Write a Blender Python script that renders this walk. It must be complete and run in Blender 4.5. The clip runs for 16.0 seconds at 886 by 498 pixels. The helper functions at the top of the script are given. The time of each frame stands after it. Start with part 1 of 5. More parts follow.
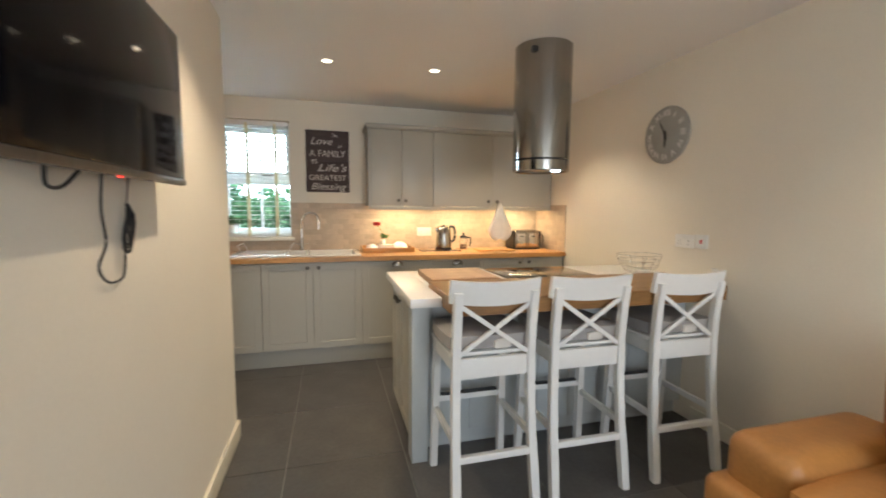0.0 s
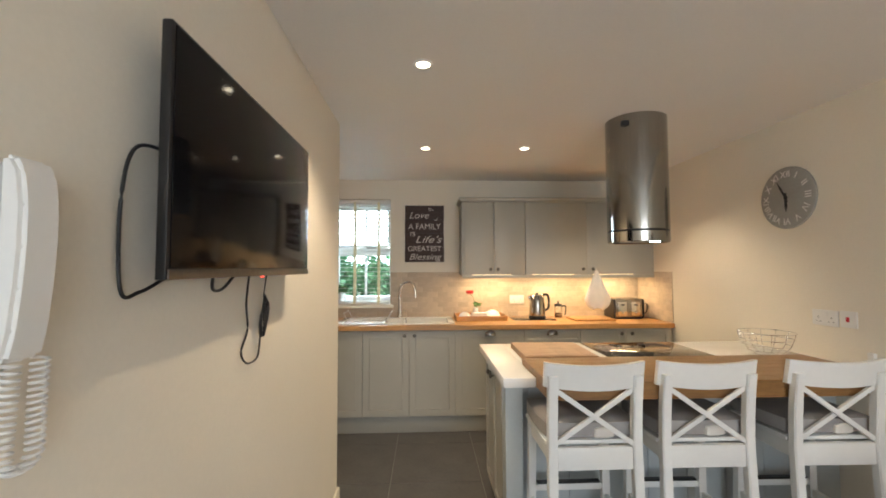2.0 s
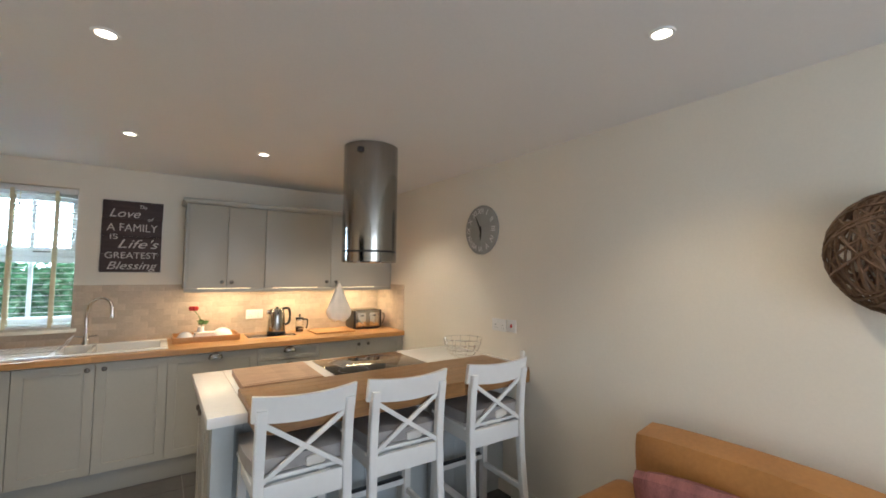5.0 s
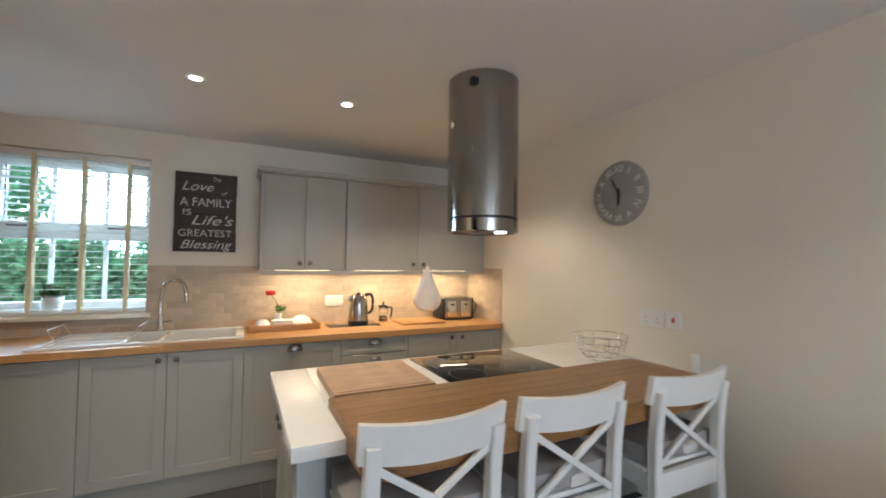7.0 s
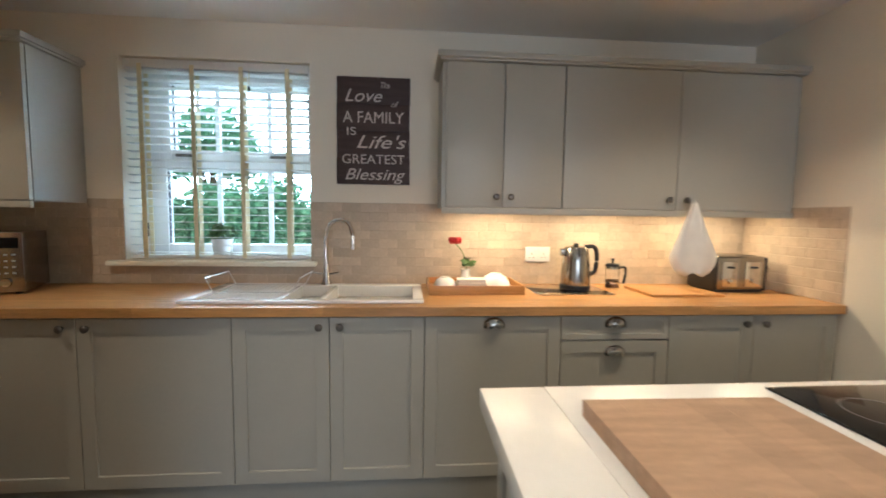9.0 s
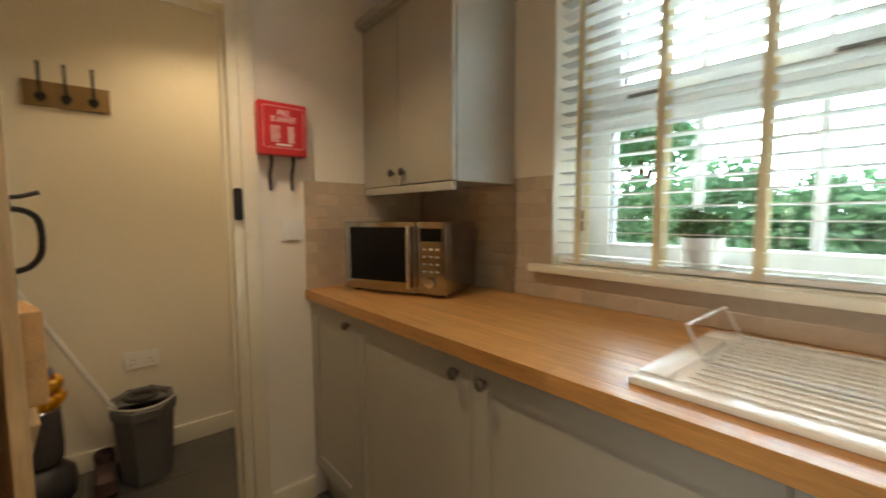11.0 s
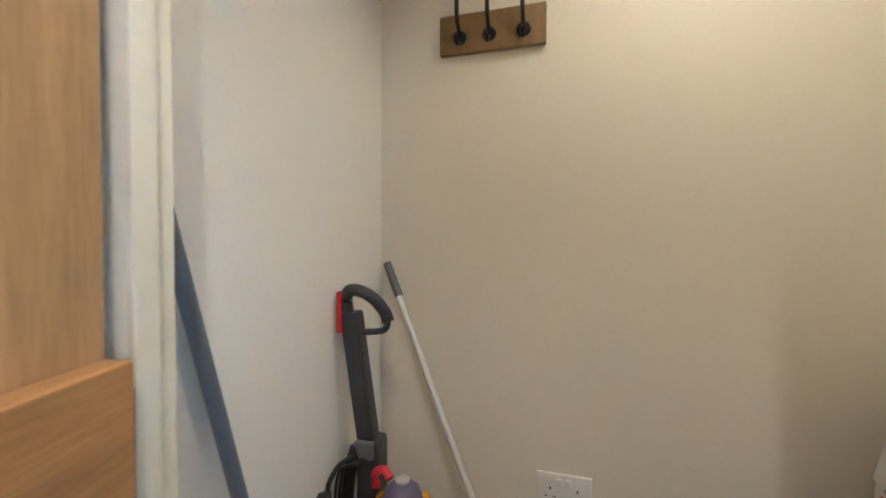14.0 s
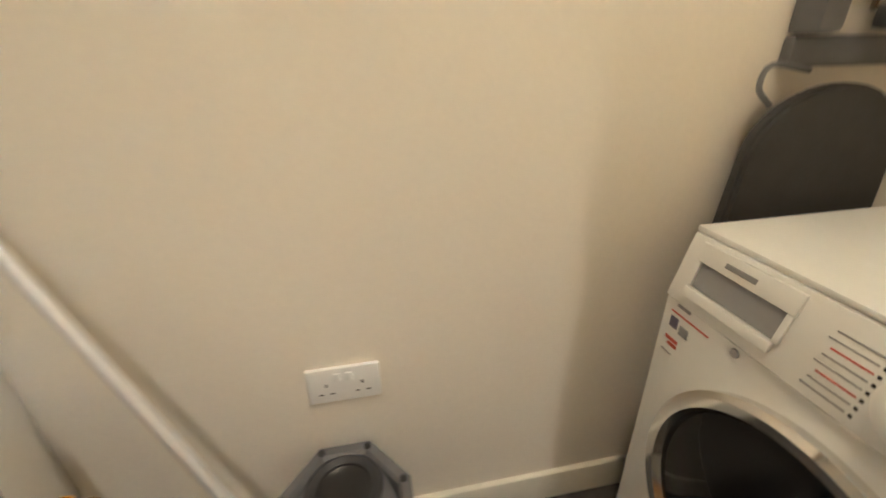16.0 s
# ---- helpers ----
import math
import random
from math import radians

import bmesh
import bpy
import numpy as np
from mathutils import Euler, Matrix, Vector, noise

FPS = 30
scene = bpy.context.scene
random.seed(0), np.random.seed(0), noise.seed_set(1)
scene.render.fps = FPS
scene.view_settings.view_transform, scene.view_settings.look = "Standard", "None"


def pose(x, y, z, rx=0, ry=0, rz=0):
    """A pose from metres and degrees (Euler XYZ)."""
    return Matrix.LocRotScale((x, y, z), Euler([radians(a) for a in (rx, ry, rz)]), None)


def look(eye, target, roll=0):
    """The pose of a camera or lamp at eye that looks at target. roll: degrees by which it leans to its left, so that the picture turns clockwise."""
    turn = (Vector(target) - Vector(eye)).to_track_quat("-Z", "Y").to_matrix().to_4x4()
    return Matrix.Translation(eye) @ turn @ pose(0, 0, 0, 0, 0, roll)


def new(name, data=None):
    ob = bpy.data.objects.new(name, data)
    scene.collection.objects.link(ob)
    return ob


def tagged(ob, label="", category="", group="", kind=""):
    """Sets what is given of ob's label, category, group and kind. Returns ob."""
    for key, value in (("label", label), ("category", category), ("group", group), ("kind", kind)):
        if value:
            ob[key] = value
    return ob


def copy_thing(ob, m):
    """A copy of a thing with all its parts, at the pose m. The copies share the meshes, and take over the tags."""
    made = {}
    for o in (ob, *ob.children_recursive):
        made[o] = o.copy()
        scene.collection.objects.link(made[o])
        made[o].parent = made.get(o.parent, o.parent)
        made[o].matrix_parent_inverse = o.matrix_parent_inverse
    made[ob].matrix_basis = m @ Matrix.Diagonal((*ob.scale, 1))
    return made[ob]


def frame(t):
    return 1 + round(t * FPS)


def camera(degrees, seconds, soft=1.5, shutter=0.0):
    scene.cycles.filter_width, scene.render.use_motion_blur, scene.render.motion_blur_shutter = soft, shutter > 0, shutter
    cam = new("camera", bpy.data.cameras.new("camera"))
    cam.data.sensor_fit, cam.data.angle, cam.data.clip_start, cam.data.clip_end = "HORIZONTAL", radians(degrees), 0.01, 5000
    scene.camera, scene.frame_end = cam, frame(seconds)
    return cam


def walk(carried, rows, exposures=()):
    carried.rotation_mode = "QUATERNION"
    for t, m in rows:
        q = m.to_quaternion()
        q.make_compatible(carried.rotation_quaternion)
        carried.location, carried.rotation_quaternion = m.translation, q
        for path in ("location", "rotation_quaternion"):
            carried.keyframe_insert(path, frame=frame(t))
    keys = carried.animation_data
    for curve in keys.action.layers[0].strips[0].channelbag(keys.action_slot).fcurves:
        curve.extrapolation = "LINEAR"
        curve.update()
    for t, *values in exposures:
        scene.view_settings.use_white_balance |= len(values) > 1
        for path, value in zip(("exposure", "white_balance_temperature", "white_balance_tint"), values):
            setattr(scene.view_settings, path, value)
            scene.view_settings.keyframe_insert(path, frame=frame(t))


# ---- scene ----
cam = camera(94.6, 16.0, soft=1.7, shutter=0.35)

PATH = [
    (0, (0.476, -4.119, 1.334), (1.003, -2.199, 1.141), 0.5),
    (0.5, (0.445, -4.155, 1.38), (0.641, -2.172, 1.212), 0.2),
    (1, (0.436, -4.155, 1.412), (0.512, -2.158, 1.335), 0.1),
    (1.5, (0.439, -4.159, 1.415), (0.489, -2.16, 1.443), -0.1),
    (2, (0.47, -4.178, 1.425), (0.554, -2.182, 1.519), -0.2),
    (2.5, (0.534, -4.187, 1.423), (0.735, -2.201, 1.542), -0.1),
    (3, (0.588, -4.191, 1.426), (0.988, -2.236, 1.552), -0.2),
    (3.5, (0.565, -4.178, 1.446), (1.23, -2.295, 1.569), -0.0),
    (4, (0.596, -4.223, 1.497), (1.533, -2.46, 1.617), 0.1),
    (4.2, (0.624, -4.25, 1.536), (1.663, -2.545, 1.656), 0.2),
    (6.3, (0.662, -3.833, 1.479), (1.831, -2.214, 1.59), 0.8),
    (6.5, (0.676, -3.738, 1.478), (1.774, -2.07, 1.584), 0.8),
    (7, (0.69, -3.471, 1.424), (1.578, -1.68, 1.495), 0.7),
    (7.5, (0.667, -3.215, 1.387), (1.342, -1.332, 1.392), 0.7),
    (8, (0.718, -2.932, 1.332), (1.208, -0.995, 1.253), 0.6),
    (8.2, (0.729, -2.812, 1.33), (1.161, -0.863, 1.208), 0.6),
    (10.3, (0.31, -1.537, 1.256), (-0.525, 0.272, 1.08), -0.0),
    (10.5, (0.23, -1.423, 1.251), (-0.831, 0.264, 1.075), -0.5),
    (11, (0.019, -1.284, 1.24), (-1.5, 0.007, 1.077), -0.2),
    (11.5, (-0.197, -1.195, 1.259), (-2.038, -0.432, 1.087), -0.3),
    (12, (-0.438, -1.165, 1.258), (-2.409, -0.856, 1.112), -0.0),
    (12.5, (-0.66, -1.141, 1.251), (-2.658, -1.145, 1.154), 0.1),
    (13, (-0.88, -1.128, 1.237), (-2.866, -1.359, 1.197), -0.4),
    (13.5, (-1.169, -1.138, 1.231), (-3.122, -1.57, 1.207), -0.1),
    (14, (-1.395, -1.141, 1.198), (-3.310, -1.715, 1.151), 0.1),
    (14.5, (-1.523, -1.165, 1.103), (-3.441, -1.727, 1.023), 0.2),
    (15, (-1.636, -1.150, 1.065), (-3.548, -1.644, 0.755), -0.2),
    (15.5, (-1.751, -1.176, 1.083), (-3.672, -1.146, 0.524), 0.7),
    (15.8, (-1.784, -1.190, 1.087), (-3.638, -0.798, 0.450), 1.5),
    (16, (-1.889, -1.056, 1.112), (-3.662, -0.719, 0.250), -1.1),
]
walk(cam, [(t, look(eye, target, roll)) for t, eye, target, roll in PATH], exposures=[(0.0, 0.62, 6200, 10), (1.4, 0.60, 6500, 10), (2.8, 0.58, 6000, 10), (4.2, 0.46, 5800, 10), (8.2, 0.36, 5600, 10), (10.3, 0.36, 5600, 10), (11.0, 0.55, 7000, 10), (11.7, 1.15, 6600, 10), (12.2, 1.45, 6100, 10), (12.6, 1.50, 5300, 10), (13.5, 1.06, 5000, 10), (14.2, 1.06, 4950, 10), (15.0, 1.40, 5200, 10), (15.5, 1.48, 5350, 10), (16.0, 1.70, 5300, 10)])

XL, XR, UX, TVX, TVY, CZ = -1.665, 2.675, -2.56, -0.07, -1.62, 2.33
REAR, UY = -7.0, -1.69

# ---- light ----
world = bpy.data.worlds.new("sky")
scene.world = world
world.use_nodes = True
wn = world.node_tree.nodes
sky = wn.new("ShaderNodeTexSky")
sky.sky_type, sky.sun_disc = "NISHITA", False
sky.sun_elevation, sky.sun_rotation = radians(52), radians(200)
world.node_tree.links.new(sky.outputs[0], wn["Background"].inputs[0])
wn["Background"].inputs[1].default_value = 0.15


def lamp(name, kind, energy, color, m, **kw):
    d = bpy.data.lights.new(name, kind)
    d.energy, d.color = energy, color
    if kind == "AREA":
        d.shape, d.size, d.size_y = "RECTANGLE", kw["size"], kw["size_y"]
    elif kind == "SPOT":
        d.spot_size, d.spot_blend, d.shadow_soft_size = radians(kw["cone"]), 0.6, 0.022
    elif kind == "SUN":
        d.angle = radians(kw["angle"])
    else:
        d.shadow_soft_size = kw.get("soft", 0.03)
    ob = new(name, d)
    ob.matrix_world = m
    return ob


WARM = (1.0, 0.80, 0.55)
lamp("sun", "SUN", 4.5, (1.0, 0.96, 0.9), look((-3, -6, 12), (0, 4, 0)), angle=12)
lamp("sky_in_rear_window", "AREA", 40, (0.86, 0.93, 1.0), look((1.3, REAR + 0.02, 1.25), (1.3, 0, 1.1)), size=2.0, size_y=1.9)
# Last three are unseen, added as fill in the rear room and alcove.
DOWNLIGHTS_AND_FILL = [(0.468, -1.136), (1.216, -1.152), (1.964, -1.152), (0.459, -2.404), (2.0, -3.52), (0.46, -5.2), (2.0, -5.2), (-1.1, -1.1)]
for dx, dy in DOWNLIGHTS_AND_FILL:
    power = {0.468: 13, 1.216: 14, 1.964: 30, 0.459: 36, -1.1: 24}.get(dx, 15)
    lamp("downlight_and_fill_beam", "SPOT", power, WARM, pose(dx, dy, CZ - 0.012), cone=116)
lamp("utility_beam", "SPOT", 13, (1.0, 0.76, 0.44), pose(-2.08, -0.80, CZ - 0.012), cone=142)
for cx in (1.12, 1.72, 2.32):
    lamp("under_cabinet_beam", "AREA", 2.8, (1.0, 0.74, 0.40), pose(cx, -0.2, 1.352), size=0.4, size_y=0.04)
lamp("hood_beam", "SPOT", 5, (0.8, 0.9, 1.0), pose(1.86, -1.74, 1.60), cone=120)


# ---- materials ----
def mat(name, color, rough=0.5, metal=0.0, var=0.12, scale=6.0, fine=60.0, bump=0.05, stretch=None, spread=0.0, coat=0.0, island=False):
    m = bpy.data.materials.new(name)
    m.use_nodes = True
    nt = m.node_tree
    b = nt.nodes["Principled BSDF"]
    b.inputs["Roughness"].default_value, b.inputs["Metallic"].default_value = rough, metal
    b.inputs["Coat Weight"].default_value = coat
    tc = nt.nodes.new("ShaderNodeTexCoord")
    mp = nt.nodes.new("ShaderNodeMapping")
    mp.inputs["Scale"].default_value = stretch or (1, 1, 1)
    nt.links.new(tc.outputs["Object"], mp.inputs["Vector"])
    n1, n2 = nt.nodes.new("ShaderNodeTexNoise"), nt.nodes.new("ShaderNodeTexNoise")
    for n, sc in ((n1, scale), (n2, fine)):
        n.inputs["Scale"].default_value, n.inputs["Detail"].default_value = sc, 5
        nt.links.new(mp.outputs[0], n.inputs["Vector"])
    mix = nt.nodes.new("ShaderNodeMix")
    mix.inputs[0].default_value = 0.4
    nt.links.new(n1.outputs[0], mix.inputs[2]), nt.links.new(n2.outputs[0], mix.inputs[3])
    ramp = nt.nodes.new("ShaderNodeValToRGB")
    lo = [max(0, c * (1 - var)) for c in color]
    hi = [min(1, c * (1 + var)) for c in color]
    ramp.color_ramp.elements[0].position, ramp.color_ramp.elements[1].position = 0.3, 0.7
    ramp.color_ramp.elements[0].color, ramp.color_ramp.elements[1].color = (*lo, 1), (*hi, 1)
    nt.links.new(mix.outputs[0], ramp.inputs[0])
    out = ramp.outputs[0]
    if spread:
        hsv = nt.nodes.new("ShaderNodeHueSaturation")
        mr = nt.nodes.new("ShaderNodeMapRange")
        mr.inputs["To Min"].default_value, mr.inputs["To Max"].default_value = 1 - spread, 1 + spread
        if island:
            src = nt.nodes.new("ShaderNodeNewGeometry").outputs["Random Per Island"]
        else:
            src = nt.nodes.new("ShaderNodeObjectInfo").outputs["Random"]
        nt.links.new(src, mr.inputs[0]), nt.links.new(mr.outputs[0], hsv.inputs["Value"])
        nt.links.new(out, hsv.inputs["Color"])
        out = hsv.outputs[0]
    nt.links.new(out, b.inputs["Base Color"])
    if bump:
        bp = nt.nodes.new("ShaderNodeBump")
        bp.inputs["Strength"].default_value, bp.inputs["Distance"].default_value = bump, 0.01
        nt.links.new(mix.outputs[0], bp.inputs["Height"])
        nt.links.new(bp.outputs[0], b.inputs["Normal"])
    return m


def glow(name, color, strength):
    m = bpy.data.materials.new(name)
    m.use_nodes = True
    b = m.node_tree.nodes["Principled BSDF"]
    b.inputs["Base Color"].default_value = (*color, 1)
    b.inputs["Emission Color"].default_value, b.inputs["Emission Strength"].default_value = (*color, 1), strength
    return m


def clear(name, tint=(1, 1, 1), rough=0.0):
    m = bpy.data.materials.new(name)
    m.use_nodes = True
    b = m.node_tree.nodes["Principled BSDF"]
    b.inputs["Base Color"].default_value = (*tint, 1)
    b.inputs["Transmission Weight"].default_value, b.inputs["Roughness"].default_value, b.inputs["IOR"].default_value = 1, rough, 1.45
    return m


M_WALL = mat("cream_emulsion", (0.80, 0.74, 0.63), 0.75, var=0.035, scale=1.3, fine=90, bump=0.06)
M_WHITEWALL = mat("white_emulsion", (0.82, 0.79, 0.74), 0.75, var=0.035, scale=1.3, fine=90, bump=0.06)
M_CEIL = mat("ceiling_white", (0.80, 0.78, 0.75), 0.65, var=0.03, scale=1.0, fine=70, bump=0.04)
M_TRIM = mat("cream_gloss_paint", (0.80, 0.76, 0.64), 0.35, var=0.05, scale=4, fine=40, bump=0.03)
M_CAB = mat("putty_cabinet_paint", (0.40, 0.38, 0.325), 0.38, var=0.04, scale=3, fine=70, bump=0.02)
# Blue daylight on the island is put into this paint's colour.
M_ISL = mat("daylit_island_paint", (0.47, 0.50, 0.50), 0.4, var=0.05, scale=3, fine=70, bump=0.02)
M_OAK = mat("oak_worktop", (0.50, 0.255, 0.085), 0.32, var=0.3, scale=4, fine=30, bump=0.05, stretch=(1.2, 14, 14), spread=0.10)
M_SLAB = mat("breakfast_bar_oak", (0.255, 0.13, 0.045), 0.36, var=0.36, scale=4, fine=30, bump=0.05, stretch=(1.2, 14, 14), spread=0.12)
M_BOARD = mat("chopping_board_wood", (0.40, 0.25, 0.15), 0.5, var=0.25, scale=4, fine=30, bump=0.04, stretch=(1.5, 12, 12), spread=0.15)
M_PINE = mat("pine_door", (0.50, 0.31, 0.14), 0.42, var=0.28, scale=3.5, fine=22, bump=0.06, stretch=(11, 11, 0.9), spread=0.08)
M_PINEX = mat("pine_ledge", (0.45, 0.235, 0.085), 0.42, var=0.28, scale=3.5, fine=22, bump=0.06, stretch=(0.9, 11, 11))
M_KNOT = mat("pine_knot", (0.16, 0.07, 0.03), 0.5, var=0.4, scale=30)
M_BROWN = mat("brown_door_wood", (0.24, 0.115, 0.05), 0.45, var=0.25, scale=3, fine=22, bump=0.05, stretch=(11, 11, 0.9))
M_WHITE = mat("white_lacquer", (0.78, 0.78, 0.76), 0.32, var=0.03, scale=4, fine=40, bump=0.02)
M_QUARTZ = mat("white_quartz", (0.82, 0.80, 0.76), 0.22, var=0.03, scale=30, fine=200, bump=0.0)
M_CERAMIC = mat("white_ceramic", (0.84, 0.82, 0.78), 0.12, var=0.02, scale=5, bump=0.0)
M_PLASTIC = mat("white_plastic", (0.80, 0.79, 0.76), 0.35, var=0.02, scale=5, bump=0.0)
M_FLOOR = mat("grey_slate_tile", (0.085, 0.080, 0.076), 0.42, var=0.28, scale=5, fine=45, bump=0.10, spread=0.10)
M_GROUT = mat("grey_grout", (0.27, 0.26, 0.245), 0.9, var=0.15, scale=30, bump=0.1)
M_TILE = mat("tumbled_stone_tile", (0.51, 0.415, 0.315), 0.5, var=0.14, scale=14, fine=90, bump=0.12, spread=0.10)
M_TILEI = mat("tumbled_stone_tile_run", (0.51, 0.415, 0.315), 0.5, var=0.14, scale=14, fine=90, bump=0.12, spread=0.10, island=True)
M_TGROUT = mat("pale_tile_grout", (0.50, 0.415, 0.32), 0.85, var=0.08, scale=30, bump=0.1)
M_STEEL = mat("brushed_steel", (0.38, 0.365, 0.34), 0.17, 1.0, var=0.10, scale=8, fine=120, bump=0.02, stretch=(1, 1, 0.04))
M_HOOD = mat("satin_hood_steel", (0.34, 0.322, 0.295), 0.13, 1.0, var=0.10, scale=8, fine=120, bump=0.0, stretch=(1, 1, 0.04))
tangent = M_HOOD.node_tree.nodes.new("ShaderNodeTangent")
tangent.direction_type, tangent.axis = "RADIAL", "Z"
hood_shader = M_HOOD.node_tree.nodes["Principled BSDF"]
hood_shader.inputs["Anisotropic"].default_value = 0.5
M_HOOD.node_tree.links.new(tangent.outputs[0], hood_shader.inputs["Tangent"])
M_CHROME = mat("chrome", (0.72, 0.71, 0.69), 0.10, 1.0, var=0.02, scale=5, bump=0.0)
M_PEWTER = mat("dark_pewter", (0.16, 0.145, 0.13), 0.35, 0.9, var=0.15, scale=40, bump=0.03)
M_BLACK = mat("black_plastic", (0.012, 0.012, 0.013), 0.35, var=0.1, scale=10, bump=0.02)
M_SCREEN = mat("tv_screen_glass", (0.004, 0.004, 0.005), 0.09, var=0.05, scale=3, bump=0.0)
M_HOB = mat("ceramic_hob_glass", (0.008, 0.007, 0.007), 0.05, var=0.05, scale=3, bump=0.0)
M_DARKGLASS = mat("smoked_glass", (0.01, 0.01, 0.011), 0.08, var=0.05, scale=3, bump=0.0)
M_IRON = mat("black_iron", (0.016, 0.016, 0.018), 0.42, 0.4, var=0.2, scale=60, fine=200, bump=0.25)
M_RED = mat("red_plastic", (0.55, 0.018, 0.028), 0.35, var=0.04, scale=5, bump=0.0)
M_REDMARK = mat("red_print", (0.5, 0.08, 0.06), 0.5, var=0.05, scale=5, bump=0.0)
M_WHITEMARK = mat("white_print", (0.82, 0.78, 0.76), 0.5, var=0.04, scale=20, bump=0.0)
M_GREYMARK = mat("grey_print_and_shade", (0.28, 0.28, 0.29), 0.5, var=0.04, scale=20, bump=0.0)
M_SIGN = mat("dark_brown_sign_board", (0.055, 0.033, 0.030), 0.6, var=0.35, scale=5, fine=40, bump=0.12, stretch=(1, 8, 8))
M_SIGNTEXT = mat("chalky_sign_letters", (0.62, 0.57, 0.52), 0.7, var=0.2, scale=40, bump=0.0)
M_CUSH = mat("grey_seat_fabric", (0.34, 0.325, 0.315), 0.9, var=0.15, scale=10, fine=250, bump=0.2)
M_LEATHER = mat("tan_leather", (0.42, 0.195, 0.055), 0.42, var=0.16, scale=5, fine=60, bump=0.12)
M_PLAID = mat("rose_plaid_fabric", (0.27, 0.105, 0.095), 0.9, var=0.5, scale=7, fine=120, bump=0.15, stretch=(1, 4, 0.5))
M_WICKER = mat("brown_wicker", (0.13, 0.075, 0.04), 0.7, var=0.4, scale=30, fine=120, bump=0.3)
M_CLOCK = mat("grey_clock_face", (0.34, 0.33, 0.30), 0.6, var=0.10, scale=8, fine=60, bump=0.03)
M_LEAF = mat("plant_leaf", (0.09, 0.17, 0.045), 0.55, var=0.35, scale=8, spread=0.3, island=True)
M_HEDGE = mat("hedge_leaf", (0.12, 0.27, 0.14), 0.6, var=0.35, scale=2, spread=0.4, island=True)
hedge_nodes = M_HEDGE.node_tree
leaf_glow = hedge_nodes.nodes.new("ShaderNodeBsdfTranslucent")
leaf_mix = hedge_nodes.nodes.new("ShaderNodeMixShader")
leaf_glow.inputs[0].default_value, leaf_mix.inputs[0].default_value = (0.10, 0.26, 0.12, 1), 0.35
hedge_nodes.links.new(hedge_nodes.nodes["Principled BSDF"].outputs[0], leaf_mix.inputs[1])
hedge_nodes.links.new(leaf_glow.outputs[0], leaf_mix.inputs[2])
hedge_nodes.links.new(leaf_mix.outputs[0], hedge_nodes.nodes["Material Output"].inputs[0])
M_GRASS = mat("lawn", (0.09, 0.15, 0.05), 0.9, var=0.3, scale=2, fine=60, bump=0.3)
M_PETAL = mat("red_rose_petal", (0.55, 0.012, 0.012), 0.5, var=0.2, scale=20)
M_CLOTH = mat("white_cotton", (0.74, 0.70, 0.64), 0.95, var=0.08, scale=15, fine=300, bump=0.25)
M_TAPE = mat("cream_ladder_tape", (0.78, 0.68, 0.44), 0.85, var=0.06, scale=40, bump=0.1)
M_SLAT = mat("white_blind_slat", (0.80, 0.79, 0.76), 0.5, var=0.03, scale=10, bump=0.02)
M_UPVC = mat("white_upvc", (0.82, 0.82, 0.81), 0.3, var=0.02, scale=4, bump=0.0)
M_GREY = mat("mid_grey_plastic", (0.125, 0.125, 0.13), 0.45, var=0.08, scale=20, bump=0.05)
M_DGREY = mat("dark_grey_plastic", (0.032, 0.032, 0.037), 0.4, var=0.08, scale=20, bump=0.05)
M_PURPLE = mat("violet_grey_plastic", (0.10, 0.085, 0.16), 0.4, var=0.1, scale=20, bump=0.02)
M_YELLOW = mat("amber_plastic", (0.60, 0.27, 0.012), 0.18, var=0.15, scale=20, bump=0.0)
M_AMBERDARK = mat("dark_amber_plastic", (0.30, 0.07, 0.01), 0.35, var=0.2, scale=20, bump=0.0)
M_BIN = mat("smoky_clear_plastic", (0.075, 0.07, 0.072), 0.12, var=0.2, scale=14, bump=0.0)
M_SHOE = mat("plum_brown_leather", (0.075, 0.045, 0.045), 0.5, var=0.25, scale=20, bump=0.1)
M_BLUE = mat("blue_microfibre", (0.10, 0.22, 0.52), 0.9, var=0.2, scale=30, fine=200, bump=0.3)
M_POLE = mat("grey_blue_enamel", (0.13, 0.155, 0.20), 0.35, var=0.06, scale=10, bump=0.0)
M_ALU = mat("pale_aluminium", (0.68, 0.67, 0.66), 0.35, 0.5, var=0.04, scale=10, bump=0.0)
M_COVER = mat("charcoal_ironing_cover", (0.045, 0.043, 0.042), 0.85, var=0.15, scale=20, fine=300, bump=0.2)
M_BRASS = mat("hook_board_oak", (0.25, 0.155, 0.065), 0.5, var=0.2, scale=5, bump=0.05, stretch=(10, 1, 10))
M_GLASS, M_PANE = clear("clear_glass"), clear("window_pane")
for m_dark in (M_SCREEN, M_DARKGLASS):
    m_dark.node_tree.nodes["Principled BSDF"].inputs["Specular IOR Level"].default_value = 0.15
M_DIODE = glow("downlight_diode", (1.0, 0.86, 0.62), 9)
M_STRIP = glow("under_cabinet_led", (1.0, 0.76, 0.42), 3)
M_HOODLED = glow("hood_led", (0.75, 0.88, 1.0), 8)
M_REDLED = glow("standby_led", (1.0, 0.05, 0.03), 2)


# ---- mesh helpers ----
def finish(name, bm, material, smooth=True):
    bmesh.ops.recalc_face_normals(bm, faces=bm.faces)
    if smooth:
        for f in bm.faces:
            f.smooth = True
        for e in bm.edges:
            if len(e.link_faces) == 2 and e.calc_face_angle(0) > 0.6:
                e.smooth = False
    me = bpy.data.meshes.new(name)
    bm.to_mesh(me)
    bm.free()
    me.materials.append(material)
    return me


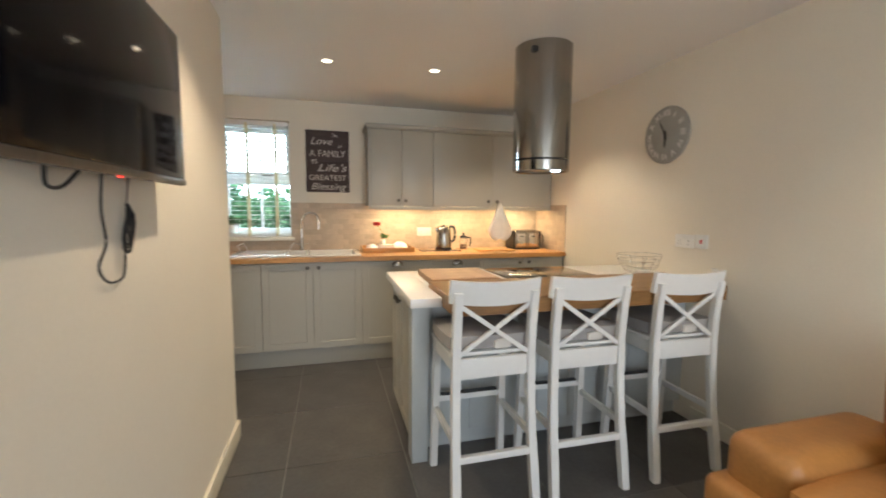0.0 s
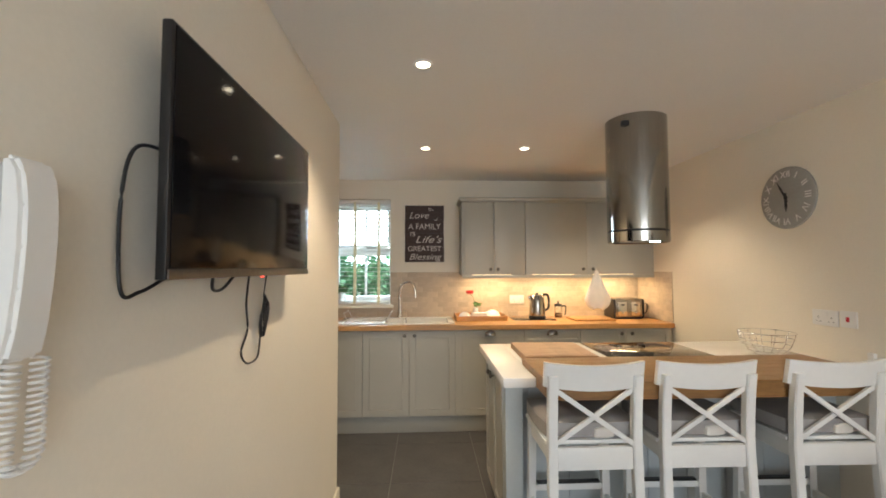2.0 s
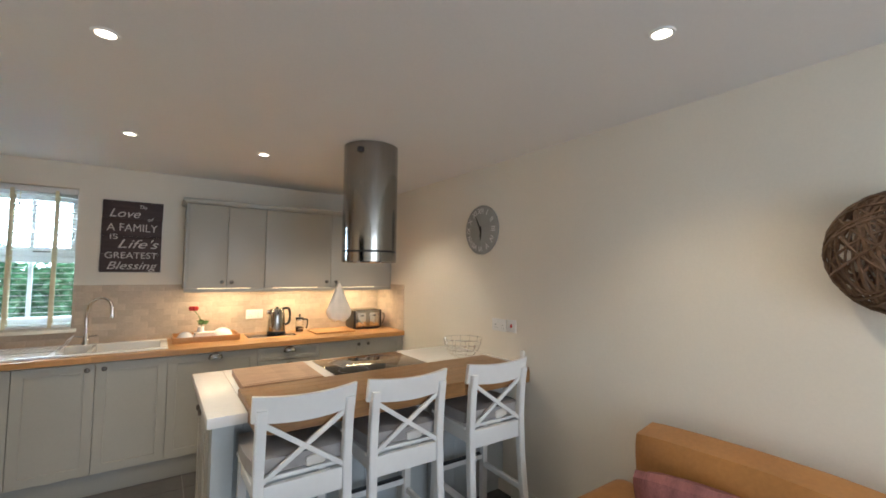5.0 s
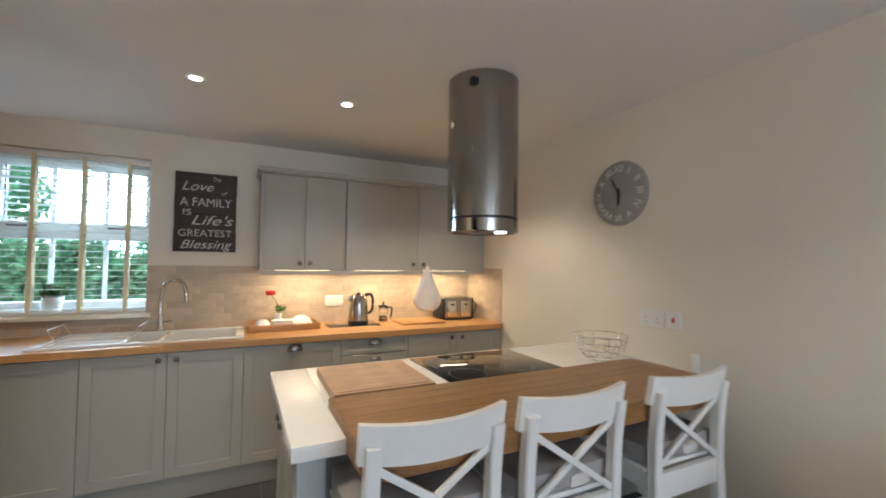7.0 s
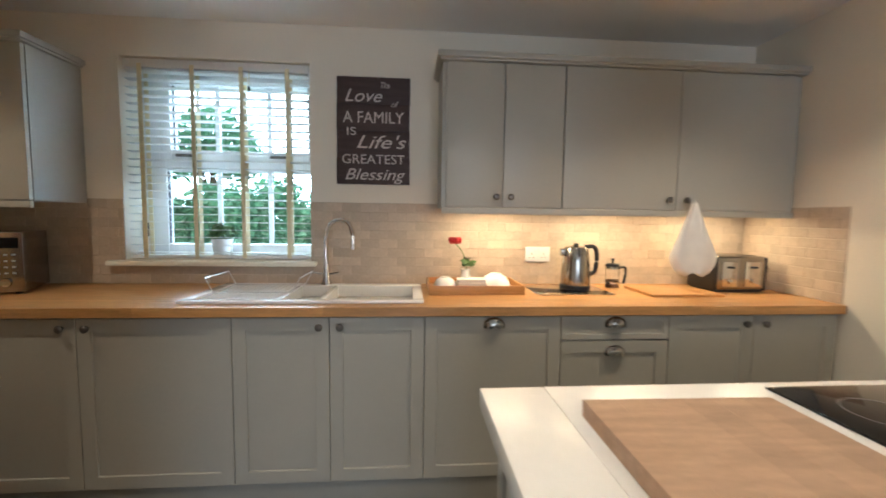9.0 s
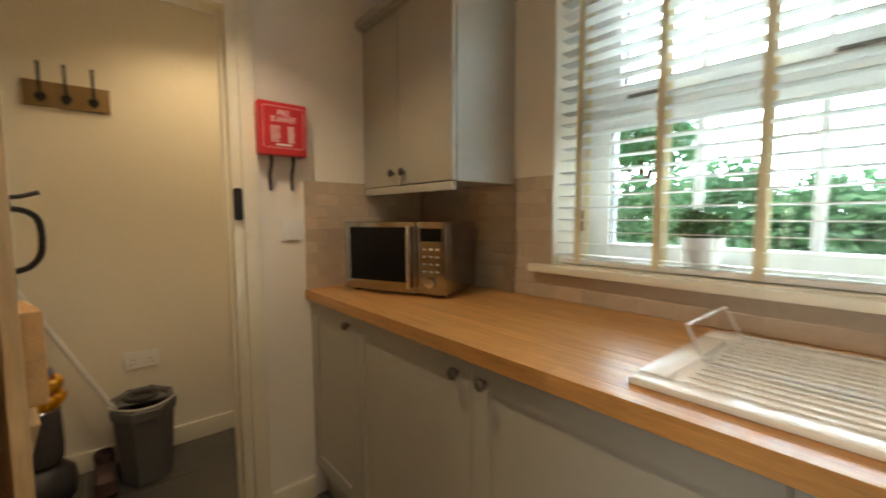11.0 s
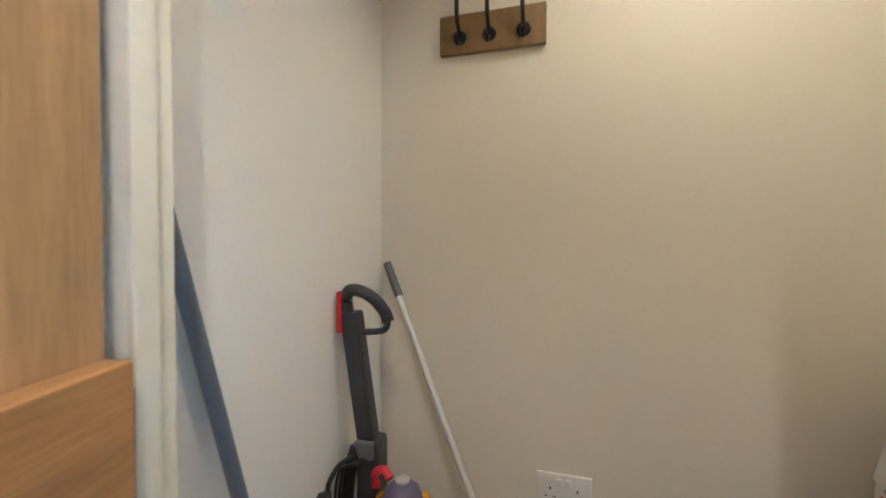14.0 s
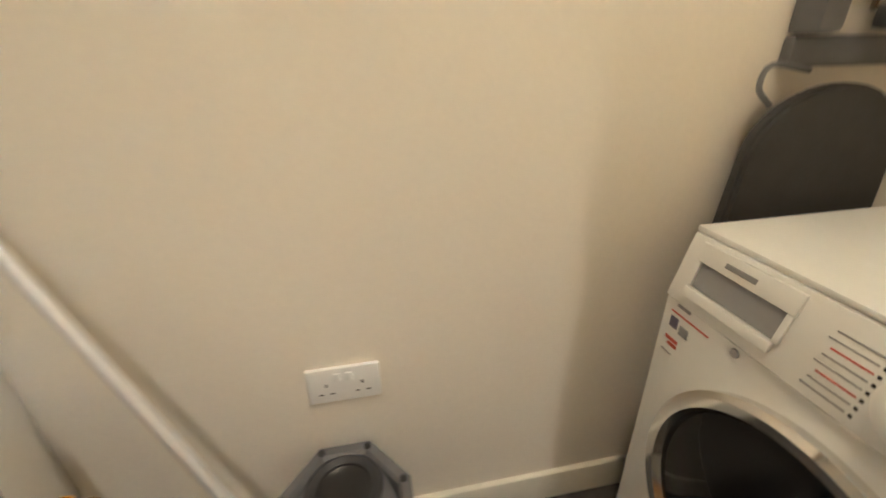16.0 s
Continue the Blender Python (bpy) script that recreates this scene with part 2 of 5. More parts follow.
def part(name, bm, material, parent=None, label="", smooth=True):
    ob = new(name, finish(name, bm, material, smooth))
    ob.parent = parent
    if label:
        tagged(ob, label)
    return ob


def thing(name, m, label, category, group=""):
    ob = new(name)
    ob.matrix_world = m
    return tagged(ob, label, category, group)


def structure(name, bm, material, label=""):
    return tagged(part(name, bm, material), label or name.replace("_", " "), "", "", "structure")


def box(x0, x1, y0, y1, z0, z1, bevel=0.0, bm=None, seg=2):
    b = bmesh.new()
    bmesh.ops.create_cube(b, size=1, matrix=Matrix.Translation(((x0 + x1) / 2, (y0 + y1) / 2, (z0 + z1) / 2)) @ Matrix.Diagonal((abs(x1 - x0), abs(y1 - y0), abs(z1 - z0), 1)))
    if bevel:
        bmesh.ops.bevel(b, geom=b.edges[:], offset=bevel, segments=seg, affect="EDGES", profile=0.6)
    return join(bm, b)


def join(bm, b, m=None):
    if m is not None:
        bmesh.ops.transform(b, matrix=m, verts=b.verts)
    if bm is None:
        return b
    me = bpy.data.meshes.new("tmp")
    b.to_mesh(me)
    b.free()
    bm.from_mesh(me)
    bpy.data.meshes.remove(me)
    return bm


def lathe(profile, n=28, bm=None, m=None):
    b = bmesh.new()
    rings = []
    for r, z in profile:
        if r < 1e-5:
            rings.append([b.verts.new((0, 0, z))])
        else:
            rings.append([b.verts.new((r * math.cos(2 * math.pi * k / n), r * math.sin(2 * math.pi * k / n), z)) for k in range(n)])
    for a, c in zip(rings, rings[1:]):
        for k in range(n):
            l = (k + 1) % n
            if len(a) == 1 and len(c) == 1:
                continue
            if len(a) == 1:
                b.faces.new((a[0], c[k], c[l]))
            elif len(c) == 1:
                b.faces.new((a[k], a[l], c[0]))
            else:
                b.faces.new((a[k], a[l], c[l], c[k]))
    return join(bm, b, m)


def tube(points, r, n=10, bm=None, closed=False, r_end=None):
    b = bmesh.new()
    pts = [Vector(p) for p in points]
    rings, up = [], Vector((0.013, 0.02, 1))
    for i, p in enumerate(pts):
        a = pts[i - 1] if (i or closed) else p
        c = pts[(i + 1) % len(pts)] if (i + 1 < len(pts) or closed) else p
        d = (c - a).normalized()
        u = d.cross(up)
        if u.length < 0.05:
            u = d.cross(Vector((1, 0.1, 0)))
        u.normalize()
        v = d.cross(u)
        rr = r if r_end is None else r + (r_end - r) * i / (len(pts) - 1)
        rings.append([b.verts.new(p + rr * (math.cos(2 * math.pi * k / n) * u + math.sin(2 * math.pi * k / n) * v)) for k in range(n)])
    pairs = list(zip(rings, rings[1:])) + ([(rings[-1], rings[0])] if closed else [])
    for a, c in pairs:
        for k in range(n):
            b.faces.new((a[k], a[(k + 1) % n], c[(k + 1) % n], c[k]))
    if not closed:
        b.faces.new(rings[0]), b.faces.new(rings[-1])
    return join(bm, b)


def curve_pts(ctrl, n=8):
    """Smooth points through the given ones."""
    c = [Vector(p) for p in ctrl]
    c = [c[0] * 2 - c[1]] + c + [c[-1] * 2 - c[-2]]
    out = []
    for i in range(1, len(c) - 2):
        for k in range(n):
            t = k / n
            out.append(0.5 * ((2 * c[i]) + (c[i + 1] - c[i - 1]) * t + (2 * c[i - 1] - 5 * c[i] + 4 * c[i + 1] - c[i + 2]) * t * t + (3 * c[i] - c[i - 1] - 3 * c[i + 1] + c[i + 2]) * t ** 3))
    return out + [c[-2]]


def slab(outline, z0, z1, bevel=0.0, m=None, seg=2):
    b = bmesh.new()
    vs = [b.verts.new((x, y, z0)) for x, y in outline]
    f = b.faces.new(vs)
    ext = bmesh.ops.extrude_face_region(b, geom=[f])
    bmesh.ops.translate(b, verts=[v for v in ext["geom"] if isinstance(v, bmesh.types.BMVert)], vec=(0, 0, z1 - z0))
    if bevel:
        bmesh.ops.bevel(b, geom=b.edges[:], offset=bevel, segments=seg, affect="EDGES")
    return join(None, b, m) if m is not None else b


def puff(w, d, h, bulge=0.5, n=10, m=None):
    """A stuffed cushion, thickest in the middle."""
    b = bmesh.new()
    bmesh.ops.create_cube(b, size=2)
    bmesh.ops.subdivide_edges(b, edges=b.edges[:], cuts=n, use_grid_fill=True)
    for v in b.verts:
        x, y, z = v.co
        k = (1 - abs(x) ** 4) * (1 - abs(y) ** 4)
        r = 1 - 0.06 * (x * x * y * y)
        wob = 0.05 * noise.noise(Vector((x * 2, y * 2, z + h * 9)))
        v.co = (x * w / 2 * r, y * d / 2 * r, z * h / 2 * (1 - bulge + bulge * k ** 0.5 + wob))
    return join(None, b, m)


def words(text, size, material, parent, m, name="lettering", width=0.0, shear=0.0):
    c = bpy.data.curves.new(name, "FONT")
    c.body, c.size, c.extrude, c.align_x, c.align_y, c.shear = text, size, 0.0006, "CENTER", "CENTER", shear
    tmp = bpy.data.objects.new(name, c)
    scene.collection.objects.link(tmp)
    bpy.context.view_layer.update()
    me = bpy.data.meshes.new_from_object(tmp.evaluated_get(bpy.context.evaluated_depsgraph_get()))
    bpy.data.objects.remove(tmp)
    if width:
        xs = [v.co.x for v in me.vertices]
        k = width / max(1e-6, max(xs) - min(xs))
        for v in me.vertices:
            v.co.x *= k
    me.materials.clear()
    me.materials.append(material)
    ob = new(name, me)
    ob.parent = parent
    ob.matrix_local = m
    return ob


# ---- structure ----
def wall(name, boxes, material, label):
    bm = bmesh.new()
    for b in boxes:
        box(*b, bm=bm)
    return structure(name, bm, material, label)


WX0, WX1, WZ0, WZ1 = -0.868, 0.112, 1.062, 2.132
DY0, DY1, DZ = -1.585, -0.887, 2.0
wall_north = wall("wall_north", [(UX - 0.1, WX0, 0, 0.3, -0.05, CZ + 0.1), (WX1, XR + 0.15, 0, 0.3, -0.05, CZ + 0.1), (WX0, WX1, 0, 0.3, -0.05, WZ0), (WX0, WX1, 0, 0.3, WZ1, CZ + 0.1)], M_WALL, "cream painted wall with a window opening")
wall_east = wall("wall_east", [(XR, XR + 0.15, REAR - 0.2, 0, -0.05, CZ + 0.1)], M_WALL, "cream painted plaster wall")
wall_west = wall("wall_west", [(XL - 0.1, XL, DY1 + 0.031, 0, -0.05, CZ + 0.1), (XL - 0.1, XL, UY - 0.1, DY0 - 0.031, -0.05, CZ + 0.1), (XL - 0.1, XL, DY0 - 0.031, DY1 + 0.031, DZ + 0.029, CZ + 0.1)], M_WHITEWALL, "white painted wall with a doorway")
wall_tv = wall("wall_tv", [(TVX - 0.12, TVX, REAR, TVY, -0.05, CZ + 0.1)], M_WALL, "cream painted plaster wall end")
wall_south = wall("wall_south", [(XL, TVX - 0.12, TVY - 0.16, TVY - 0.04, -0.05, CZ + 0.1)], M_WALL, "cream painted wall behind the open door")
wall_rear = wall("wall_rear", [(TVX - 0.12, 0.2, REAR - 0.2, REAR, -0.05, CZ + 0.1), (2.4, XR, REAR - 0.2, REAR, -0.05, CZ + 0.1), (0.2, 2.4, REAR - 0.2, REAR, -0.05, 0.25), (0.2, 2.4, REAR - 0.2, REAR, 2.2, CZ + 0.1)], M_WALL, "cream painted wall with a wide window")
utility_wall_west = wall("utility_wall_west", [(UX - 0.1, UX, UY - 0.1, 0, -0.05, CZ + 0.1)], M_WALL, "cream painted utility room wall")
utility_wall_south = wall("utility_wall_south", [(UX, XL - 0.1, UY - 0.1, UY, -0.05, CZ + 0.1)], M_WHITEWALL, "white painted utility room wall")
structure("ceiling", box(UX - 0.1, XR + 0.15, REAR - 0.2, 0.3, CZ, CZ + 0.08), M_CEIL, "white painted ceiling")
floor = structure("floor", box(UX - 0.1, XR + 0.15, REAR - 0.2, 0.3, -0.06, -0.004), M_GROUT, "dark grey slate tile floor")
for nm, b in (("skirting", (TVX, TVX + 0.016, REAR, TVY, 0, 0.10)), ("skirting", (XR - 0.016, XR, REAR, -2.13, 0, 0.10)), ("skirting", (UX, UX + 0.016, UY + 0.016, 0, 0, 0.10)),
              ("skirting", (UX, XL - 0.1, UY, UY + 0.016, 0, 0.10)), ("skirting", (XL, XL + 0.016, -0.78, -0.60, 0, 0.10)), ("skirting", (TVX - 0.12, TVX + 0.016, TVY, TVY + 0.016, 0, 0.10)), ("skirting", (-0.40, TVX - 0.12, TVY - 0.04, TVY - 0.024, 0, 0.10))):
    structure(nm, box(*b, bevel=0.004), M_TRIM, "cream gloss painted skirting board")

# door lining and architraves of the utility doorway
for nm, b in (("door_frame", (XL - 0.104, XL + 0.004, DY1, DY1 + 0.032, 0, DZ + 0.03)), ("door_frame", (XL - 0.104, XL - 0.046, DY0 - 0.030, DY0, 0, DZ + 0.03)), ("door_frame", (XL - 0.104, XL + 0.004, DY0, DY1, DZ, DZ + 0.03)),
              ("door_stop", (XL - 0.075, XL - 0.045, DY1 - 0.012, DY1, 0, DZ)), ("door_stop", (XL - 0.075, XL - 0.045, DY0, DY0 + 0.012, 0, DZ)),
              ("architrave", (XL, XL + 0.018, DY1 + 0.034, DY1 + 0.092, 0, DZ + 0.06)), ("architrave", (XL, XL + 0.018, TVY - 0.038, DY0 - 0.034, 0, DZ + 0.06)), ("architrave", (XL, XL + 0.018, DY0 - 0.034, DY1 + 0.034, DZ + 0.032, DZ + 0.092))):
    structure(nm, box(*b, bevel=0.004), M_TRIM, "cream gloss painted door woodwork")
strike = tagged(part("latch_keep", slab([(-0.016, -0.06), (0.016, -0.06), (0.016, 0.06), (-0.016, 0.06)], 0, 0.014, 0.004), M_IRON), "black iron latch keep screwed to the door frame", "latch keep")
strike.matrix_world = pose(XL + 0.0045, DY1 + 0.017, 1.285, 90, 0, 90)


# brown doors in the south wall
def flat_door(name, x0, x1, label):
    y = TVY - 0.04
    d = thing(name, pose(0, y, 0), label, "door")
    w = (x1 - x0) / 4
    for k in range(4):
        part("plank", box(x0 + k * w + 0.002, x0 + (k + 1) * w - 0.002, 0.002, 0.03, 0.01, 1.98, 0.003), M_BROWN, d)
    return tagged(d, kind="structure")


flat_door("door_2", -1.62, -1.25, "dark brown wooden cupboard door, closed")
flat_door("door_3", -1.19, -0.46, "brown wooden plank door, closed")
for x0, x1 in ((-1.248, -1.192), (-0.458, -0.402)):
    structure("architrave", box(x0, x1, TVY - 0.04, TVY - 0.02, 0, 2.04, 0.004), M_TRIM, "cream gloss painted door woodwork")
structure("architrave", box(-1.62, -0.402, TVY - 0.04, TVY - 0.02, 2.043, 2.10, 0.004), M_TRIM, "cream gloss painted door woodwork")

# window
FY = 0.17
window_1 = tagged(thing("window_1", pose(0, 0, 0), "white plastic casement window with a top light", "window"), kind="structure")
GX0, GX1, GZ0, GZ1 = -0.74, 0.09, 1.137, 1.555
UX0, UX1, UZ0, UZ1 = -0.70, 0.062, 1.675, 2.04
for b in ((WX0, GX0, FY, FY + 0.06, WZ0, WZ1), (GX1, WX1, FY, FY + 0.06, WZ0, WZ1), (GX0, GX1, FY, FY + 0.06, WZ0, GZ0), (GX0, GX1, FY, FY + 0.06, UZ1, WZ1), (GX0, GX1, FY, FY + 0.06, GZ1, UZ0)):
    part("window_frame", box(*b, bevel=0.006), M_UPVC, window_1)
sash = part("opening_sash", box(UX0 - 0.06, UX0, FY - 0.018, FY - 0.001, UZ0 - 0.055, UZ1 + 0.04, 0.005), M_UPVC, window_1)
for b in ((UX1, UX1 + 0.035, UZ0 - 0.055, UZ1 + 0.04), (UX0, UX1, UZ1, UZ1 + 0.04), (UX0, UX1, UZ0 - 0.055, UZ0)):
    part("sash_rail", box(b[0], b[1], FY - 0.018, FY - 0.001, b[2], b[3], 0.005), M_UPVC, sash)
for x0, x1 in ((GX0, UX0), (UX1, GX1)):
    part("window_frame", box(x0, x1, FY + 0.001, FY + 0.058, UZ0, UZ1, 0.003), M_UPVC, window_1)
for x0, x1, z0, z1 in ((GX0, GX1, GZ0, GZ1), (UX0, UX1, UZ0, UZ1)):
    part("pane", box(x0, x1, FY + 0.028, FY + 0.034, z0, z1), M_PANE, window_1).visible_shadow = False
    part("pane_seal", box(x0, x0 + 0.006, FY + 0.012, FY + 0.0275, z0, z1), M_GREY, window_1, "dark grey glazing seal")
    for x in (-0.453, -0.163):
        part("glazing_bar", box(x - 0.013, x + 0.013, FY + 0.008, FY + 0.026, z0, z1, 0.003), M_UPVC, window_1)
for x in (-0.62, -0.1):
    part("window_handle", box(x - 0.05, x + 0.05, FY - 0.036, FY - 0.019, 1.635, 1.652, 0.006), M_PEWTER, window_1)
part("window_stay", box(WX0 + 0.02, WX0 + 0.035, FY - 0.03, FY, 1.18, 1.26, 0.004), M_PEWTER, window_1)
part("window_sill", box(-0.948, 0.143, -0.045, FY - 0.002, 1.030, 1.058, 0.006), M_TRIM, window_1, "cream painted window board")
window_2 = tagged(thing("window_2", pose(0, REAR - 0.12, 0), "wide white plastic window", "window"), kind="structure")
for x in (0.2, 1.27, 2.33):
    part("window_frame", box(x, x + 0.07, 0, 0.06, 0.25, 2.2, 0.006), M_UPVC, window_2)
for z in (0.25, 2.13):
    part("window_frame", box(0.27, 2.33, 0.003, 0.057, z, z + 0.07, 0.006), M_UPVC, window_2)

# venetian blind
blind = thing("venetian_blind", pose(0, 0.045, 0), "white wooden venetian blind with cream tapes, slats open", "blind")
part("headrail", box(WX0 + 0.01, WX1 - 0.01, -0.025, 0.03, WZ1 - 0.05, WZ1 - 0.004, 0.004), M_SLAT, blind)
n_slats = 24
me_slat = finish("slat", box(WX0 + 0.012, WX1 - 0.012, -0.0245, 0.0245, -0.0013, 0.0013), M_SLAT)
for k in range(n_slats):
    sl = new("slat", me_slat)
    sl.parent = blind
    sl.matrix_local = pose(0, 0, WZ0 + 0.035 + k * (WZ1 - WZ0 - 0.10) / (n_slats - 1), -3 + random.uniform(-1.2, 1.2), random.uniform(-0.08, 0.08), 0)
part("bottom_rail", box(WX0 + 0.012, WX1 - 0.012, -0.025, 0.025, WZ0 + 0.004, WZ0 + 0.022, 0.004), M_SLAT, blind)
for x in (-0.775, -0.508, -0.255, -0.012):
    for y in (-0.0275, 0.0275):
        part("ladder_tape", box(x - 0.011, x + 0.011, y - 0.001, y + 0.001, WZ0 + 0.006, WZ1 - 0.03), M_TAPE, blind)
part("cord", tube([(-0.21, -0.031, WZ1 - 0.05), (-0.212, -0.032, 2.0)], 0.002), M_TAPE, blind)
part("cord_weight", lathe([(0, 0), (0.008, 0.002), (0.006, 0.025), (0, 0.03)], 12, m=pose(-0.212, -0.034, 1.975)), M_BLACK, blind)

# outdoors
structure("backdrop", box(-80, 80, 60, 60.5, -1, 70), glow("overcast_sky", (0.66, 0.87, 1.0), 17.0), "bright overcast sky beyond the garden")
structure("ground", box(-600, 600, 0.3, 900, -0.5, -0.3), M_GRASS, "green lawn beyond the window")


def leaf_cloud(centre, size, count, leaf, seed):
    rnd = random.Random(seed)
    verts, faces = [], []
    for _ in range(count):
        u = Vector((rnd.gauss(0, 1), rnd.gauss(0, 1), rnd.gauss(0, 1))).normalized() * rnd.uniform(0.55, 1) ** 0.6
        lump = 1 + 0.35 * noise.noise(u * 2.2 + Vector((seed, 0, 0)))
        c = Vector(centre) + Vector((u.x * size[0], u.y * size[1], u.z * size[2])) * lump
        q = Euler((rnd.uniform(0, 6), rnd.uniform(0, 6), rnd.uniform(0, 6))).to_matrix()
        k = leaf * rnd.uniform(0.6, 1.3)
        i = len(verts)
        verts += [tuple(c + q @ Vector(p)) for p in ((0, -k, 0), (k * 0.5, 0, k * 0.12), (0, k, 0), (-k * 0.5, 0, k * 0.12))]
        faces.append((i, i + 1, i + 2, i + 3))
    b = bmesh.new()
    me = bpy.data.meshes.new("tmp")
    me.from_pydata(verts, [], faces)
    b.from_mesh(me)
    bpy.data.meshes.remove(me)
    return b


hedge = bmesh.new()
for k in range(13):
    join(hedge, leaf_cloud((-7.2 + k * 1.1, 5.2 + 0.3 * math.sin(k * 2.1), 0.62), (0.98, 0.6, 1.12 + 0.10 * math.sin(k * 1.7)), 6500, 0.075, k))
tagged(part("hedge", hedge, M_HEDGE, smooth=False), "clipped green garden hedge outside the window", "hedge", "", "stuff")
for k, (x, y, h) in enumerate(((-4.6, 9.0, 4.4), (1.6, 10.0, 3.6))):
    tree = thing("tree", pose(x, y, -0.3), "leafy green garden tree beyond the hedge", "tree", "garden trees")
    trunk = tube([(0, 0, 0), (0.05, 0, h * 0.5), (0, 0.1, h * 0.8)], 0.14, 10, r_end=0.05)
    for a in range(5):
        tube([(0.03, 0, h * 0.45), (0.7 * math.cos(a * 1.3), 0.7 * math.sin(a * 1.3), h * 0.8)], 0.05, 7, bm=trunk, r_end=0.015)
    part("trunk", trunk, M_WICKER, tree)
    crown = bmesh.new()
    for a in range(6):
        join(crown, leaf_cloud((0.7 * math.cos(a * 1.1), 0.7 * math.sin(a * 1.1), h * (0.72 + 0.05 * (a % 3))), (0.7, 0.7, 0.75), 420, 0.11, 40 + a + 9 * k))
    part("crown", crown, M_HEDGE, tree, smooth=False)


# ---- downlights, with three added ones ----
def downlight(x, y):
    d = thing("downlight", pose(x, y, CZ), "small round recessed ceiling spotlight, lit; three are added fill", "ceiling light", "ceiling spotlights")
    part("bezel", lathe([(0.030, -0.001), (0.031, -0.006), (0.040, -0.007), (0.043, -0.001)], 24), M_WHITE, d)
    part("lens", lathe([(0, -0.003), (0.028, -0.003), (0.029, -0.001)], 20), M_DIODE, d)


for dx, dy in DOWNLIGHTS_AND_FILL + [(-2.08, -0.80)]:
    downlight(dx, dy)


# ---- kitchen units ----
def knob(parent, x, z, y=-0.002):
    part("knob", lathe([(0, 0), (0.006, 0), (0.006, 0.010), (0.015, 0.014), (0.016, 0.022), (0.009, 0.028), (0, 0.029)], 14, m=pose(x, y, z, 90)), M_PEWTER, parent, "dark pewter knob")


def cup(parent, x, z):
    b = lathe([(0.034, 0), (0.036, 0.004), (0.030, 0.016), (0.018, 0.024), (0, 0.026)], 20)
    for v in b.verts[:]:
        v.co.x *= 1.35
    bmesh.ops.delete(b, geom=[v for v in b.verts if v.co.y < -0.014], context="VERTS")
    bmesh.ops.solidify(b, geom=b.faces[:], thickness=0.002)
    part("cup_handle", join(None, b, pose(x, -0.002, z, 90)), M_STEEL, parent, "steel cup handle")


def shaker(name, parent, x0, x1, z0, z1, material=None, rail=0.075):
    """A framed door, its face at y = 0, its back at y = 0.02."""
    material = material or M_CAB
    g = 0.0018
    x0, x1, z0, z1 = x0 + g, x1 - g, z0 + g, z1 - g
    r = min(rail, (z1 - z0) * 0.3)
    b = box(x0, x1, 0, 0.02, z0, z1, 0.0012, seg=1)
    face = max((f for f in b.faces if f.normal.y < -0.9), key=lambda f: f.calc_area())
    bmesh.ops.inset_individual(b, faces=[face], thickness=r)
    bmesh.ops.inset_individual(b, faces=[face], thickness=0.003, depth=-0.008)
    return part(name, b, material, parent)


def base_unit(x0, x1, fronts, label):
    """fronts: (kind, x0, x1, z0, z1, handle, handle x)."""
    u = thing("base_cabinet", pose(0, -0.60, 0), label, "cabinet", "base cabinets")
    part("body", box(x0, x1, 0.021, 0.588, 0.152, 0.886), M_CAB, u)
    for kind, a, c, z0, z1, handle, hx in fronts:
        d = shaker(kind, u, a, c, z0, z1)
        (cup if handle == "cup" else knob)(d, hx, 0.845 if z1 > 0.8 else z1 - 0.055)


Z0, Z1 = 0.155, 0.884
base_unit(XL + 0.002, -1.27, [("door", XL + 0.01, -1.27, Z0, Z1, "knob", -1.315)], "putty painted shaker base cabinet with one door")
base_unit(-1.27, -0.68, [("door", -1.27, -0.68, Z0, Z1, "knob", -0.728)], "putty painted shaker base cabinet with one wide door")
base_unit(-0.68, -0.075, [("door", -0.68, -0.075, Z0, Z1, "knob", -0.632)], "putty painted shaker base cabinet beside the sink")
base_unit(-0.075, 0.727, [("door", -0.075, 0.325, Z0, Z1, "knob", 0.285), ("door", 0.325, 0.727, Z0, Z1, "knob", 0.372)], "putty painted sink cabinet with two doors")
base_unit(0.727, 1.332, [("door", 0.727, 1.332, Z0, Z1, "cup", 1.03)], "putty painted appliance cabinet with cup handle")
base_unit(1.332, 1.832, [("drawer", 1.332, 1.832, 0.775, Z1, "cup", 1.58), ("drawer", 1.332, 1.832, 0.50, 0.772, "cup", 1.58), ("drawer", 1.332, 1.832, Z0, 0.497, "cup", 1.58)], "putty painted cabinet with three drawers")
base_unit(1.832, XR - 0.002, [("door", 1.832, 2.24, Z0, Z1, "knob", 2.193), ("door", 2.24, XR - 0.02, Z0, Z1, "knob", 2.287)], "putty painted shaker base cabinet with two doors")
structure("plinth", box(XL + 0.002, XR - 0.002, -0.548, -0.53, 0, 0.15, 0.002), M_CAB, "putty painted cabinet plinth")


